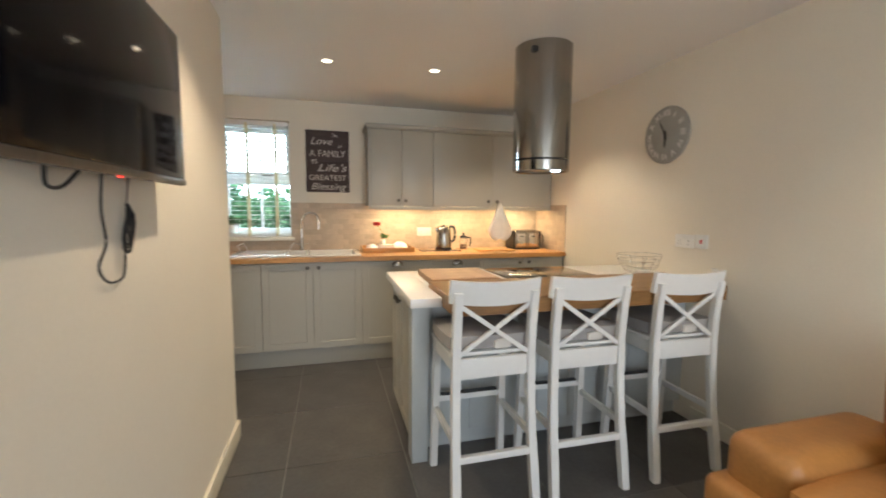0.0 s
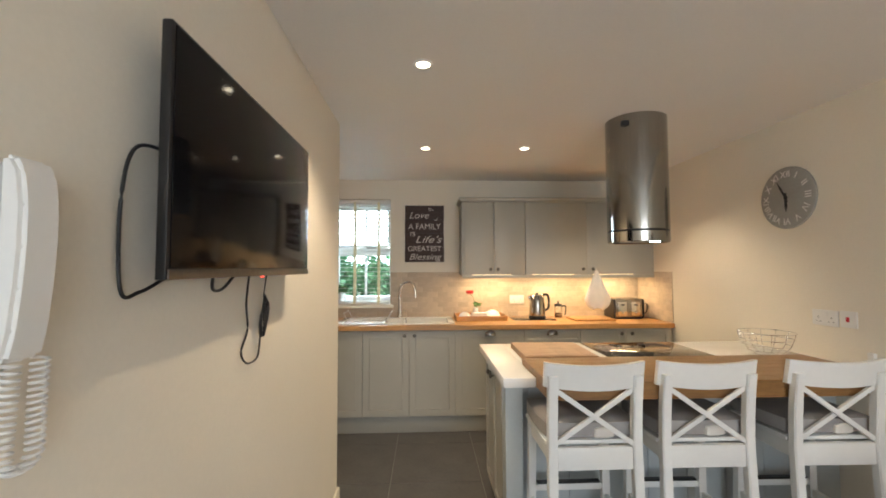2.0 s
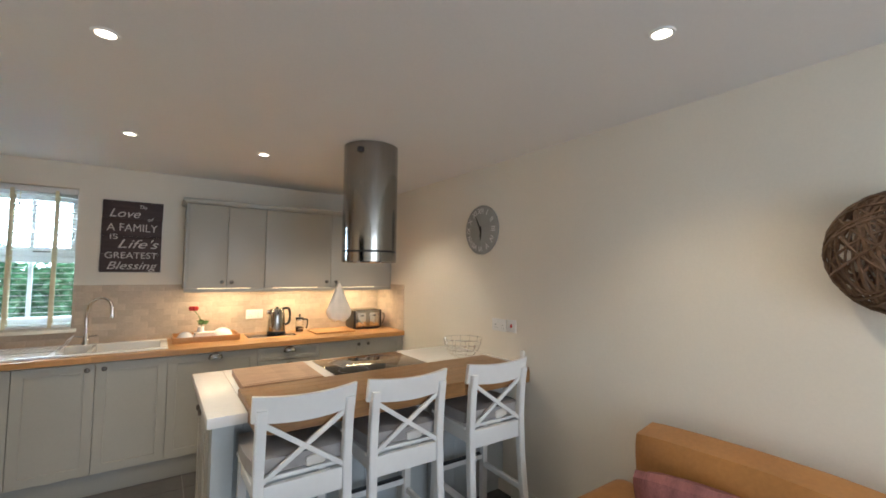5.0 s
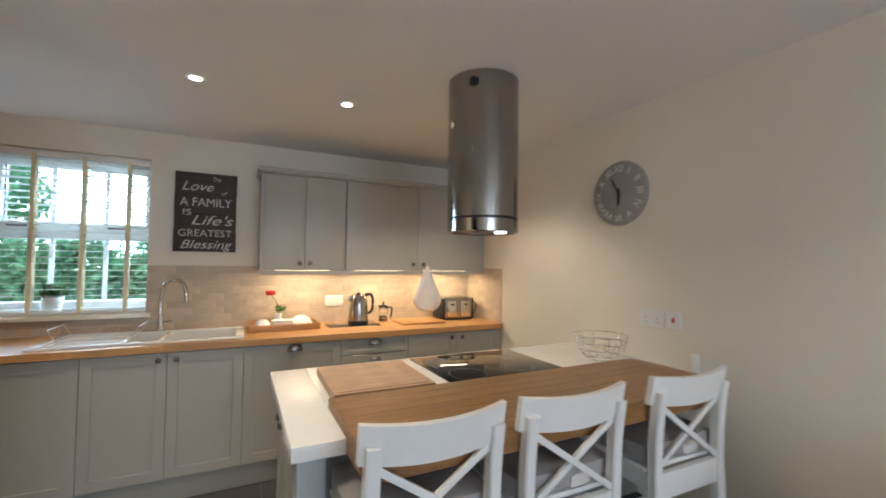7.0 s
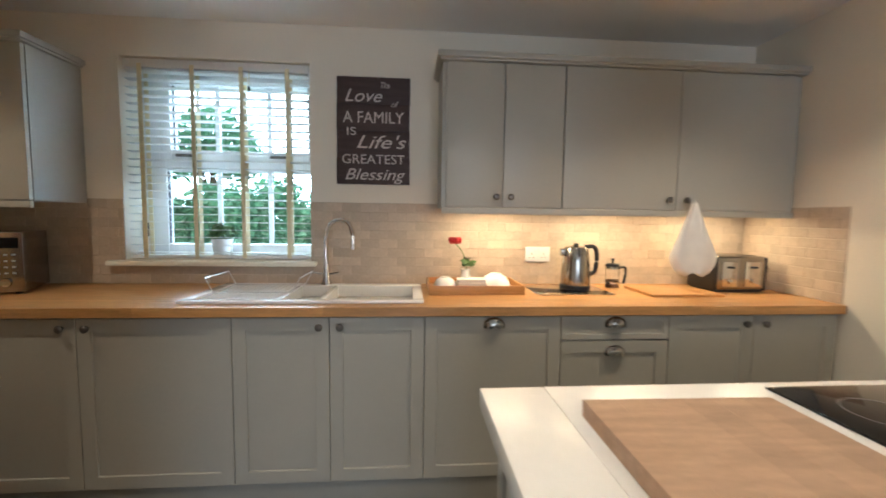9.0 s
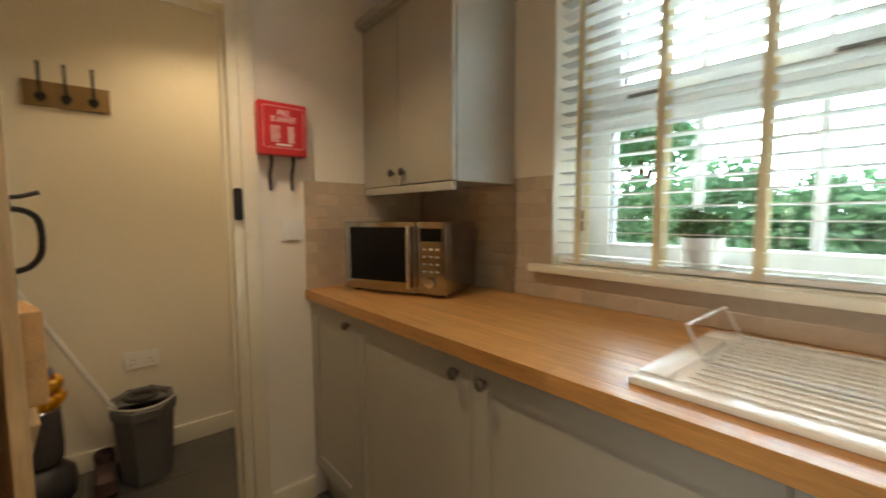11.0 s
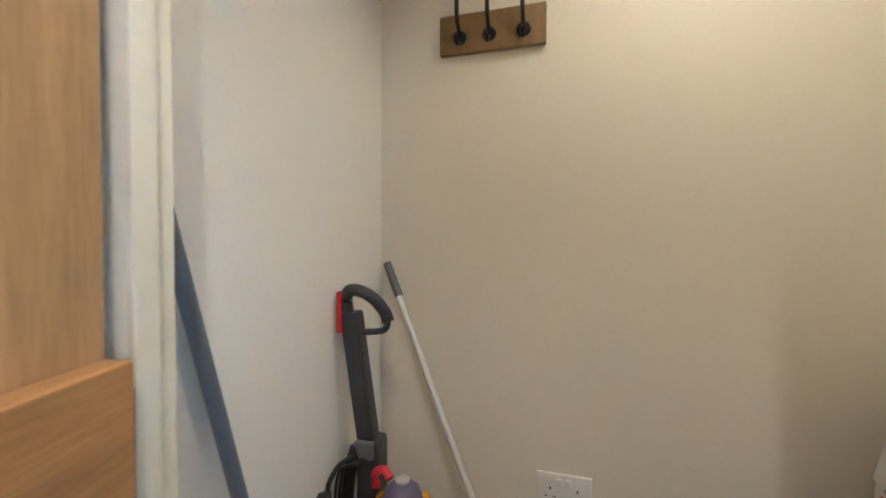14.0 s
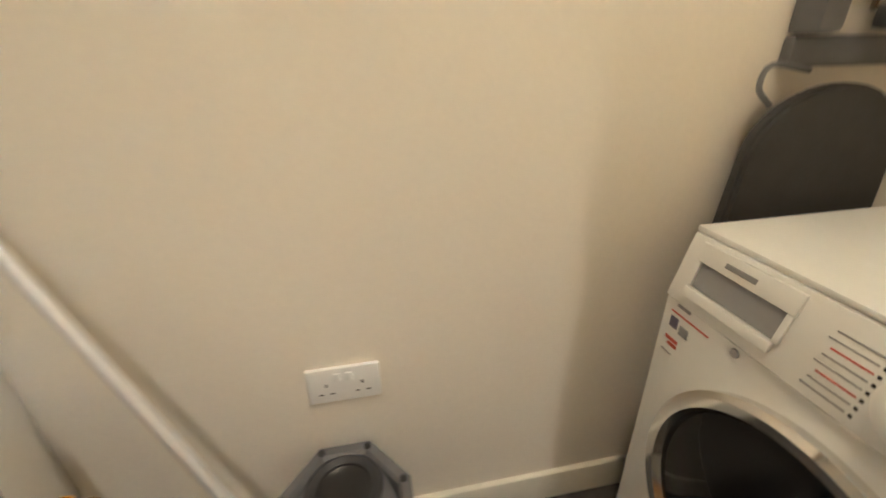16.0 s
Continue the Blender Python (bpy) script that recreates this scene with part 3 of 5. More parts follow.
def stave_top(name, x0, x1, y0, y1, z0, z1, holes, material, rows, length, label, category, seed):
    """A butcher's block top, glued up of staves."""
    rnd = random.Random(seed)
    t = thing(name, pose(0, 0, 0), label, category)
    w = (y1 - y0) / rows
    for r in range(rows):
        x = x0 - rnd.uniform(0, length)
        a, c = y0 + r * w, y0 + (r + 1) * w
        while x < x1:
            p, q = max(x, x0), min(x + length * rnd.uniform(0.7, 1.2), x1)
            nxt = x + (q - x if q > p else length)
            spans = [(p, q)] if q - p > 0.004 else []
            for hx0, hx1, hy0, hy1 in holes:
                if a < hy1 and c > hy0:
                    spans = [s for (u, v) in spans for s in ((u, min(v, hx0)), (max(u, hx1), v)) if s[1] - s[0] > 0.002]
            for u, v in spans:
                part("stave", box(u, v, a, c, z0, z1, 0.0008, seg=1), material, t, smooth=False)
            x = max(nxt, x + 0.05)
    return t


SINK = (-0.30, 0.705, -0.5312, -0.0916)
stave_top("worktop", XL + 0.001, XR - 0.001, -0.62, -0.003, 0.890, 0.930, [SINK], M_OAK, 14, 0.75, "honey coloured oak butcher block worktop", "worktop", 3)


def wall_unit(x0, x1, z0, z1, doors, label):
    u = thing("wall_cabinet", pose(0, -0.33, 0), label, "cabinet", "wall cabinets")
    part("body", box(x0, x1, 0.021, 0.328, z0, z1), M_CAB, u)
    for a, c, hx in doors:
        g = 0.0018
        d = part("door", box(a + g, c - g, 0, 0.02, z0 + 0.003, z1 - 0.002, 0.002), M_CAB, u)
        knob(d, hx, z0 + 0.052)
    return u


wall_unit(0.814, 1.416, 1.362, 2.055, [(0.832, 1.116, 1.081), (1.116, 1.414, 1.152)], "putty painted wall cabinet with two plain doors")
wall_unit(1.418, 2.672, 1.362, 2.055, [(1.418, 2.013, 1.968), (2.013, 2.637, 2.059)], "putty painted wide wall cabinet above the lit worktop")
wall_unit(XL + 0.002, -1.050, 1.362, 2.055, [(XL + 0.01, -1.375, -1.412), (-1.375, -1.052, -1.338)], "putty painted corner wall cabinet with two doors")
for x0, x1 in ((0.80, XR - 0.001), (XL + 0.001, -1.036)):
    b = box(x0, x1, -0.345, -0.003, 2.057, 2.068, 0.002)
    box(x0 - (0.014 if x0 > 0 else 0), x1 + (0.014 if x0 < 0 else 0), -0.362, -0.003, 2.066, 2.095, 0.006, b)
    tagged(part("cornice", b, M_CAB), "putty painted cornice moulding on the wall cabinets", "cornice")
    tagged(part("light_rail", box(x0 + 0.014, x1 - 0.014, -0.332, -0.312, 1.330, 1.360, 0.003), M_CAB), "putty painted rail under the wall cabinets", "light rail")
for cx in (1.12, 1.72, 2.32):
    tagged(part("under_cabinet_light", box(cx - 0.2, cx + 0.2, -0.225, -0.175, 1.353, 1.361, 0.002), M_STRIP), "lit warm strip light under the wall cabinet", "strip light", "strip lights")

# ---- island ----
island = thing("kitchen_island", pose(0, 0, 0), "painted kitchen island base, daylight's blue in its colour", "island")
part("body", box(0.885, XR - 0.002, -2.02, -1.46, 0.10, 0.868), M_ISL, island)
part("plinth", box(0.93, XR - 0.002, -1.99, -1.50, 0, 0.098), M_ISL, island)
part("end_panel", box(0.865, 0.952, -2.12, -2.021, 0, 0.868, 0.003), M_ISL, island)
for k in range(8):
    x0 = 1.003 + k * 0.2089
    part("panel_board", box(x0 + 0.001, x0 + 0.2079, -2.036, -2.021, 0.10, 0.868, 0.003), M_ISL, island)
for y0, y1, ky in ((-2.018, -1.74, -1.785), (-1.736, -1.465, -1.69)):
    d = shaker("door", island, 0, y1 - y0, 0.11, 0.862, M_CAB, 0.065)
    d.matrix_local = Matrix(((0, 1, 0, 0.864), (-1, 0, 0, y1), (0, 0, 1, 0), (0, 0, 0, 1)))
    knob(d, (y1 - y0) - (ky - y0), 0.80)
HOB = (1.505, 2.125, -1.968, -1.452)
SX0, SX1, SY0, SY1 = 0.982, 2.53, -2.47, -1.99
isl_top = thing("island_worktop", pose(0, 0, 0), "white quartz island worktop", "worktop")
part("top", box(0.828, SX0 - 0.001, -2.275, -1.412, 0.870, 0.915, 0.004), M_QUARTZ, isl_top)
part("top", box(SX0 - 0.0005, XR - 0.002, SY1 + 0.001, -1.412, 0.8703, 0.9148, 0.002), M_QUARTZ, isl_top)
part("top", box(SX1 + 0.001, XR - 0.002, -2.25, SY1 + 0.0005, 0.8706, 0.9145, 0.003), M_QUARTZ, isl_top)
part("upstand", box(XR - 0.022, XR - 0.002, -2.25, -2.22, 0.916, 1.0, 0.003), M_QUARTZ, isl_top)
bar = thing("breakfast_bar", pose(0, 0, 0), "thick dark oak breakfast bar top overhanging the stools", "breakfast bar")
rnd = random.Random(8)
rows = 7
for r in range(rows):
    a, c = SY0 + r * (SY1 - SY0) / rows, SY0 + (r + 1) * (SY1 - SY0) / rows
    cut = 0.05 if r == 0 else 0.0
    x, end = SX0, SX1
    while x < end - 0.01:
        q = min(x + rnd.uniform(0.3, 0.65), end)
        if end - q < 0.12:
            q = end
        lc, rc = (cut if x == SX0 else 0), (cut if q == end else 0)
        outline = [(x + lc, a), (q - rc, a), (q, a + rc), (q, c), (x, c), (x, a + lc)]
        outline = [p for k, p in enumerate(outline) if p != outline[k - 1]]
        part("stave", slab(outline, 0.871, 0.945, 0.0012, seg=1), M_SLAB, bar, smooth=False)
        x = q
hob = thing("ceramic_hob", pose(0, 0, 0.9155), "black glass ceramic hob set in the island", "hob")
part("glass", box(HOB[0], HOB[1], HOB[2], HOB[3], 0, 0.006, 0.002), M_HOB, hob)
for x, y, r in ((1.64, -1.83, 0.09), (1.64, -1.59, 0.07), (1.93, -1.59, 0.10), (1.93, -1.83, 0.07)):
    part("cooking_zone", lathe([(r - 0.002, 0.0062), (r - 0.002, 0.0066), (r, 0.0066), (r, 0.0062)], 40, m=pose(x, y, 0)), M_GREYMARK, hob)
board = thing("chopping_board", pose(1.207, -1.772, 0.9155, 0, 0, -1.0), "thick wooden chopping board with a groove", "chopping board")
for k in range(6):
    part("stave", box(-0.198 + k * 0.066, -0.198 + (k + 1) * 0.066, -0.21, 0.21, 0, 0.034, 0.0003, seg=1), M_BOARD, board, smooth=False)
part("groove", box(-0.18, 0.18, -0.192, -0.185, 0.0335, 0.0346), M_KNOT, board)
bowl = thing("wire_bowl", pose(2.455, -1.85, 0.9155), "round silver wire fruit bowl, empty", "bowl")
for r, z in ((0.060, 0.004), (0.092, 0.025), (0.116, 0.058), (0.130, 0.094), (0.139, 0.132)):
    part("ring", tube([(r * math.cos(a * math.pi / 16), r * math.sin(a * math.pi / 16), z) for a in range(32)], 0.0024, 6, closed=True), M_CHROME, bowl)
for k in range(12):
    a = k * math.pi / 6
    part("wire", tube([(r * math.cos(a), r * math.sin(a), z) for r, z in ((0.060, 0.004), (0.092, 0.025), (0.116, 0.058), (0.130, 0.094), (0.139, 0.132))], 0.0018, 6), M_CHROME, bowl)

# hood
hood = thing("cooker_hood", pose(1.765, -1.74, 1.575), "tall brushed steel cylinder cooker hood hanging from the ceiling", "cooker hood")
part("canopy", lathe([(0.155, 0.004), (0.171, 0), (0.175, 0.004), (0.175, 0.062), (0.1725, 0.064), (0.1725, 0.072), (0.175, 0.074), (0.175, CZ - 1.578)], 64), M_HOOD, hood)
part("filter", lathe([(0, 0.012), (0.155, 0.012), (0.156, 0.006)], 40), M_PEWTER, hood)
part("seam_ring", lathe([(0.1728, 0.0635), (0.1734, 0.068), (0.1728, 0.0725)], 64), M_BLACK, hood)
part("badge", box(-0.146, -0.11, -0.138, -0.108, 0.68, 0.71, 0.003), M_BLACK, hood)
part("hood_lamp", lathe([(0, 0.004), (0.028, 0.004), (0.03, 0.010)], 20, m=pose(0.09, -0.03, 0)), M_HOODLED, hood)


# ---- bar stools ----
def bar_stool(m, label):
    s = thing("bar_stool", m, label, "bar stool", "white bar stools at the island")
    W, F, B = 0.176, 0.185, -0.135

    def leg(sx, path, half):
        """A square leg through (height, depth), flaring outwards to the floor."""
        b = bmesh.new()
        rings = []
        for z, y in path:
            x = sx * (W + 0.012 * max(0, 1 - z / 0.6))
            rings.append([b.verts.new((x + dx * half, y + dy * half, z)) for dx, dy in ((-1, -1), (1, -1), (1, 1), (-1, 1))])
        for p, q in zip(rings, rings[1:]):
            for k in range(4):
                b.faces.new((p[k], p[(k + 1) % 4], q[(k + 1) % 4], q[k]))
        b.faces.new(rings[0]), b.faces.new(rings[-1])
        long_edges = [e for e in b.edges if abs((e.verts[0].co - e.verts[1].co).z) > 0.01]
        bmesh.ops.bevel(b, geom=long_edges, offset=0.004, segments=2, affect="EDGES")
        return b

    for sx in (-1, 1):
        part("leg", leg(sx, [(0, F + 0.018), (0.35, F + 0.008), (0.69, F - 0.002)], 0.018), M_WHITE, s)
        part("leg", leg(sx, [(0, B - 0.068), (0.15, B - 0.046), (0.32, B - 0.022), (0.5, B - 0.006), (0.69, B), (0.80, B - 0.004), (0.90, B - 0.013), (0.985, B - 0.026)], 0.019), M_WHITE, s)
        part("side_rail", box(sx * W - 0.011, sx * W + 0.011, B + 0.020, F - 0.022, 0.625, 0.69, 0.003), M_WHITE, s)
        part("stretcher", box(sx * (W + 0.005) - 0.010, sx * (W + 0.005) + 0.010, B - 0.004, F - 0.010, 0.30, 0.33, 0.003), M_WHITE, s)
    part("front_rail", box(-W + 0.019, W - 0.019, F - 0.014, F + 0.010, 0.625, 0.69, 0.003), M_WHITE, s)
    part("back_rail", box(-W + 0.020, W - 0.020, B - 0.012, B + 0.012, 0.60, 0.69, 0.003), M_WHITE, s)
    rest = part("footrest", box(-W + 0.012, W - 0.012, F - 0.006, F + 0.020, 0.35, 0.38, 0.003), M_WHITE, s)
    part("footrest_cover", box(-W + 0.024, W - 0.024, F - 0.008, F + 0.022, 0.3805, 0.389, 0.002), M_BLACK, rest, "black footrest cover")
    part("stretcher", box(-W + 0.012, W - 0.012, B - 0.048, B - 0.022, 0.235, 0.265, 0.003), M_WHITE, s)
    part("seat", box(-0.20, 0.20, B + 0.021, F + 0.03, 0.691, 0.709, 0.006), M_WHITE, s)
    n = 10
    b = bmesh.new()
    for k in range(n):
        u0, u1 = -1 + 2 * k / n, -1 + 2 * (k + 1) / n
        q = bmesh.new()
        box(0, 1, -0.011, 0.011, 0, 1, 0, q)
        for v in q.verts:
            u = u0 + (u1 - u0) * v.co.x
            bow = -0.035 * (1 - u * u)
            z = 0.925 + (1.03 - 0.925) * v.co.z + (0.010 * u * u if v.co.z > 0.5 else -0.012 * (1 - u * u) + 0.012)
            v.co = Vector((u * 0.208, B - 0.008 + v.co.y + bow + 0.012 - 0.020 * v.co.z, z))
        join(b, q)
    bmesh.ops.remove_doubles(b, verts=b.verts, dist=0.0006)
    bmesh.ops.delete(b, geom=[f for f in b.faces if abs(f.normal.x) > 0.95 and abs(f.calc_center_median().x) < 0.206], context="FACES_ONLY")
    part("top_rail", b, M_WHITE, s)
    for sx in (-1, 1):
        a, c = Vector((-sx * (W - 0.014), B + 0.001 + 0.002 * sx, 0.70)), Vector((sx * (W - 0.014), B - 0.016 + 0.002 * sx, 0.925))
        d = c - a
        q = bmesh.new()
        box(-0.010, 0.010, -0.007 + 0.003 * sx, 0.007 + 0.003 * sx, 0, d.length, 0.002, q)
        rot = Matrix.Rotation(math.atan2(d.x, d.z), 4, "Y") @ Matrix.Rotation(0.0, 4, "X")
        shear = Matrix.Identity(4)
        shear[1][2] = d.y / d.z
        part("cross_bar", join(None, q, Matrix.Translation(a) @ shear @ rot), M_WHITE, s)
    return s


def seat_cushion(m):
    c = thing("seat_cushion", m, "grey fabric seat pad with white tie labels", "cushion", "grey stool cushions")
    part("pad", puff(0.41, 0.345, 0.085, 0.35, 8, pose(0, 0.058, 0.041)), M_CUSH, c)
    part("tie", puff(0.085, 0.02, 0.045, 0.3, 4, pose(0.05, -0.112, 0.028, 8, 0, 4)), M_CLOTH, c, "white cotton tie")


stool_spots = ((1.162, -2.352, 0), (1.640, -2.352, -1), (2.196, -2.36, -1))
first = None
for x, y, r in stool_spots:
    lab = ("white painted wooden bar stool with a crossed back", "white painted wooden bar stool, middle of three", "white bar stool with crossed back beside the wall")[stool_spots.index((x, y, r))]
    if first is None:
        first = bar_stool(pose(x, y, 0, 0, 0, r), lab)
    else:
        tagged(copy_thing(first, pose(x, y, 0, 0, 0, r)), lab)
    seat_cushion(pose(x, y, 0.7095, 0, 0, r))

# ---- sofa ----
sofa = thing("sofa", pose(0, 0, 0), "tan leather sofa against the wall", "sofa")
part("base", box(1.86, 2.64, -5.0, -2.97, 0.06, 0.30, 0.04, seg=3), M_LEATHER, sofa)
part("arm", box(1.93, 2.62, -3.21, -2.945, 0.20, 0.51, 0.085, seg=5), M_LEATHER, sofa)
part("arm", box(1.93, 2.62, -5.03, -4.78, 0.20, 0.51, 0.06, seg=4), M_LEATHER, sofa)
part("arm_base", box(1.86, 2.62, -3.20, -2.93, 0.07, 0.33, 0.05, seg=4), M_LEATHER, sofa)
for k in range(2):
    y = -3.60 - k * 0.80
    part("seat_cushion", puff(0.76, 0.79, 0.20, 0.25, 8, pose(2.24, y, 0.37)), M_LEATHER, sofa)
    part("back_cushion", puff(0.60, 0.80, 0.24, 0.45, 10, pose(2.51, y + 0.045, 0.555, 0, 80, 0)), M_LEATHER, sofa)
for x in (1.92, 2.58):
    for y in (-4.95, -3.02):
        part("foot", lathe([(0.02, 0), (0.028, 0.07)], 12, m=pose(x, y, 0)), M_KNOT, sofa)
pil = thing("throw_pillow", pose(2.33, -3.45, 0.585, 0, 60, 14), "rose and cream plaid cushion on the sofa", "cushion")
part("cover", puff(0.40, 0.41, 0.15, 0.75, 8), M_PLAID, pil)

# wicker wall decoration
wreath = thing("wicker_wreath", pose(XR - 0.10, -3.99, 1.60), "dark woven wicker ball wreath hung on the wall", "wreath")
rnd = random.Random(4)
for k in range(46):
    ax = Euler((rnd.uniform(0, 6.28), rnd.uniform(0, 6.28), rnd.uniform(0, 6.28))).to_matrix()
    r = 0.21 * rnd.uniform(0.93, 1.0)
    part("twig", tube([Vector((0.45, 1, 1)) * (ax @ Vector((r * math.cos(a * math.pi / 12), r * math.sin(a * math.pi / 12), 0.03 * math.sin(k)))) for a in range(24)], 0.005, 5, closed=True), M_WICKER, wreath)

# ---- television and telephone ----
tv = thing("television", pose(-0.004, -2.985, 1.645, 0, 0, 0), "black flat screen television on a wall bracket, off", "television")
part("casing", box(-0.008, 0.012, -0.445, 0.425, -0.24, 0.24, 0.004), M_BLACK, tv)
part("back_cover", box(-0.030, -0.0085, -0.30, 0.30, -0.20, 0.12, 0.008), M_BLACK, tv)
part("screen", box(0.012, 0.0145, -0.436, 0.416, -0.218, 0.232, 0.001), M_SCREEN, tv)
part("lower_bezel", box(0.0121, 0.017, -0.443, 0.423, -0.239, -0.221, 0.002), M_PEWTER, tv, "dark metallic lower edge")
part("standby_light", box(0.010, 0.016, -0.02, -0.012, -0.2445, -0.2405), M_REDLED, tv)
part("bracket", box(-0.065, -0.036, -0.10, 0.10, -0.10, 0.10, 0.004), M_BLACK, tv)
part("cable", tube(curve_pts([(-0.05, -0.34, 0.02), (-0.05, -0.44, 0.0), (-0.055, -0.465, -0.10), (-0.055, -0.46, -0.255), (-0.05, -0.42, -0.262), (-0.045, -0.36, -0.24)]), 0.0035), M_BLACK, tv)
part("cable", tube(curve_pts([(-0.03, -0.20, -0.23), (-0.05, -0.16, -0.27), (-0.05, -0.11, -0.27), (-0.03, -0.08, -0.23)]), 0.004), M_BLACK, tv)
part("cable", tube(curve_pts([(-0.03, 0.0, -0.23), (-0.05, 0.03, -0.32), (-0.058, 0.06, -0.40), (-0.058, 0.02, -0.46), (-0.058, 0.06, -0.50), (-0.058, 0.13, -0.50), (-0.058, 0.15, -0.46), (-0.055, 0.155, -0.38)]), 0.003), M_BLACK, tv)
coil = []
for k in range(70):
    a = k * 0.55
    coil.append((-0.046 + 0.006 * math.cos(a * 0.7), 0.155 + 0.018 * math.sin(a) * (1 + 0.4 * math.sin(a * 0.21)), -0.37 + 0.055 * math.cos(a * 0.9) - 0.012 * math.sin(a * 0.33)))
part("cable", tube([(-0.04, 0.155, -0.23), (-0.05, 0.156, -0.31)] + coil, 0.0026, 6), M_BLACK, tv)

phone = thing("entry_phone", pose(TVX + 0.001, -3.692, 1.322), "white wall entry telephone with a coiled cord", "telephone")
part("base", box(0, 0.040, -0.075, 0.062, 0.0, 0.232, 0.010, seg=3), M_PLASTIC, phone)
hs = bmesh.new()
prof = [(0.041, -0.004), (0.056, -0.006), (0.064, 0.03), (0.069, 0.08), (0.072, 0.13), (0.072, 0.18), (0.067, 0.222), (0.056, 0.240), (0.041, 0.238)]
vs0 = [hs.verts.new((x, 0.006, z)) for x, z in prof]
f0 = hs.faces.new(vs0)
ex = bmesh.ops.extrude_face_region(hs, geom=[f0])
bmesh.ops.translate(hs, verts=[v for v in ex["geom"] if isinstance(v, bmesh.types.BMVert)], vec=(0, 0.052, 0))
bmesh.ops.bevel(hs, geom=hs.edges[:], offset=0.006, segments=2, affect="EDGES")
part("handset", hs, M_PLASTIC, phone)
cord = []
for k in range(420):
    t = k / 419
    u = min(1, max(0, (t - 0.40) / 0.20))
    z = -0.008 - 0.30 * t if t < 0.40 else -0.128 - 0.022 * math.sin(u * math.pi) if t < 0.60 else -0.128 + 0.29 * (t - 0.60)
    c = Vector((0.026, 0.048 - 0.008 * math.sin(t * 2.5) + 0.044 * (0.5 - 0.5 * math.cos(u * math.pi)), z))
    a = k * 0.52
    cord.append(c + Vector((0.009 * math.cos(a), 0.009 * math.sin(a), 0)))
part("cord", tube(cord, 0.0022, 5), M_PLASTIC, phone)

# ---- right wall: clock, switches ----
clock = thing("wall_clock", pose(XR - 0.001, -1.80, 1.845, 90, 0, -90), "round grey wall clock with white roman numerals", "clock")
R = 0.188
part("face", lathe([(0, 0.016), (R - 0.01, 0.016), (R, 0.012), (R, 0.0), (0, 0)], 56), M_CLOCK, clock)
for k, txt in enumerate(("XII", "I", "II", "III", "IV", "V", "VI", "VII", "VIII", "IX", "X", "XI")):
    a = math.pi / 2 - k * math.pi / 6
    words(txt, 0.058, M_WHITEMARK, clock, pose(0.142 * math.cos(a), 0.142 * math.sin(a), 0.0172, 0, 0, math.degrees(a) - 90), "numeral")
for nm, ln, ang, w in (("hour_hand", 0.085, 180, 0.006), ("minute_hand", 0.12, 28, 0.004)):
    h = part(nm, slab([(-w, -0.03), (w, -0.03), (w * 1.6, ln * 0.6), (0, ln), (-w * 1.6, ln * 0.6)], 0.018, 0.0195), M_BLACK, clock)
    h.matrix_local = pose(0, 0, 0.001 if nm == "hour_hand" else 0.003, 0, 0, ang)
part("hub", lathe([(0, 0.024), (0.010, 0.0235), (0.011, 0.0165)], 16), M_BLACK, clock)


def plate(m, w, h, label, category, kind):
    p = thing("wall_socket" if kind == "socket" else "wall_switch", m, label, category)
    part("plate", box(-w / 2, w / 2, -h / 2, h / 2, 0, 0.009, 0.003), M_PLASTIC, p)
    if kind == "socket":
        for sx in (-1, 1):
            for px, py, pw, ph in ((0, 0.008, 0.004, 0.008), (-0.011, -0.014, 0.008, 0.003), (0.011, -0.014, 0.008, 0.003)):
                part("pin_hole", box(sx * 0.036 + px - pw / 2, sx * 0.036 + px + pw / 2, py - 0.006 - ph / 2, py - 0.006 + ph / 2, 0.0085, 0.0095), M_BLACK, p)
            part("rocker", box(sx * 0.012 - 0.007, sx * 0.012 + 0.007, 0.012, 0.032, 0.009, 0.0135, 0.002), M_PLASTIC, p)
    else:
        part("rocker", box(-0.008, 0.008, -0.013, 0.013, 0.009, 0.013, 0.002), M_RED if kind == "red" else M_PLASTIC, p)
    return p


plate(pose(XR - 0.0005, -2.0, 1.145, 90, 0, -90), 0.146, 0.086, "white double socket on the cream wall", "socket", "socket")
plate(pose(XR - 0.0005, -2.125, 1.150, 90, 0, -90), 0.086, 0.086, "white cooker switch with a red rocker", "switch", "red")
plate(pose(XL + 0.0005, -0.674, 1.184, 90, 0, 90), 0.086, 0.086, "white light switch beside the tiles", "switch", "plain")
plate(pose(UX + 0.0005, -1.14, 0.508, 90, 0, 90), 0.146, 0.086, "white double socket low on the utility wall", "socket", "socket")
plate(pose(1.40, -0.0075, 1.105, 90, 0, 0), 0.146, 0.086, "white double socket on the tiled splashback", "socket", "socket")

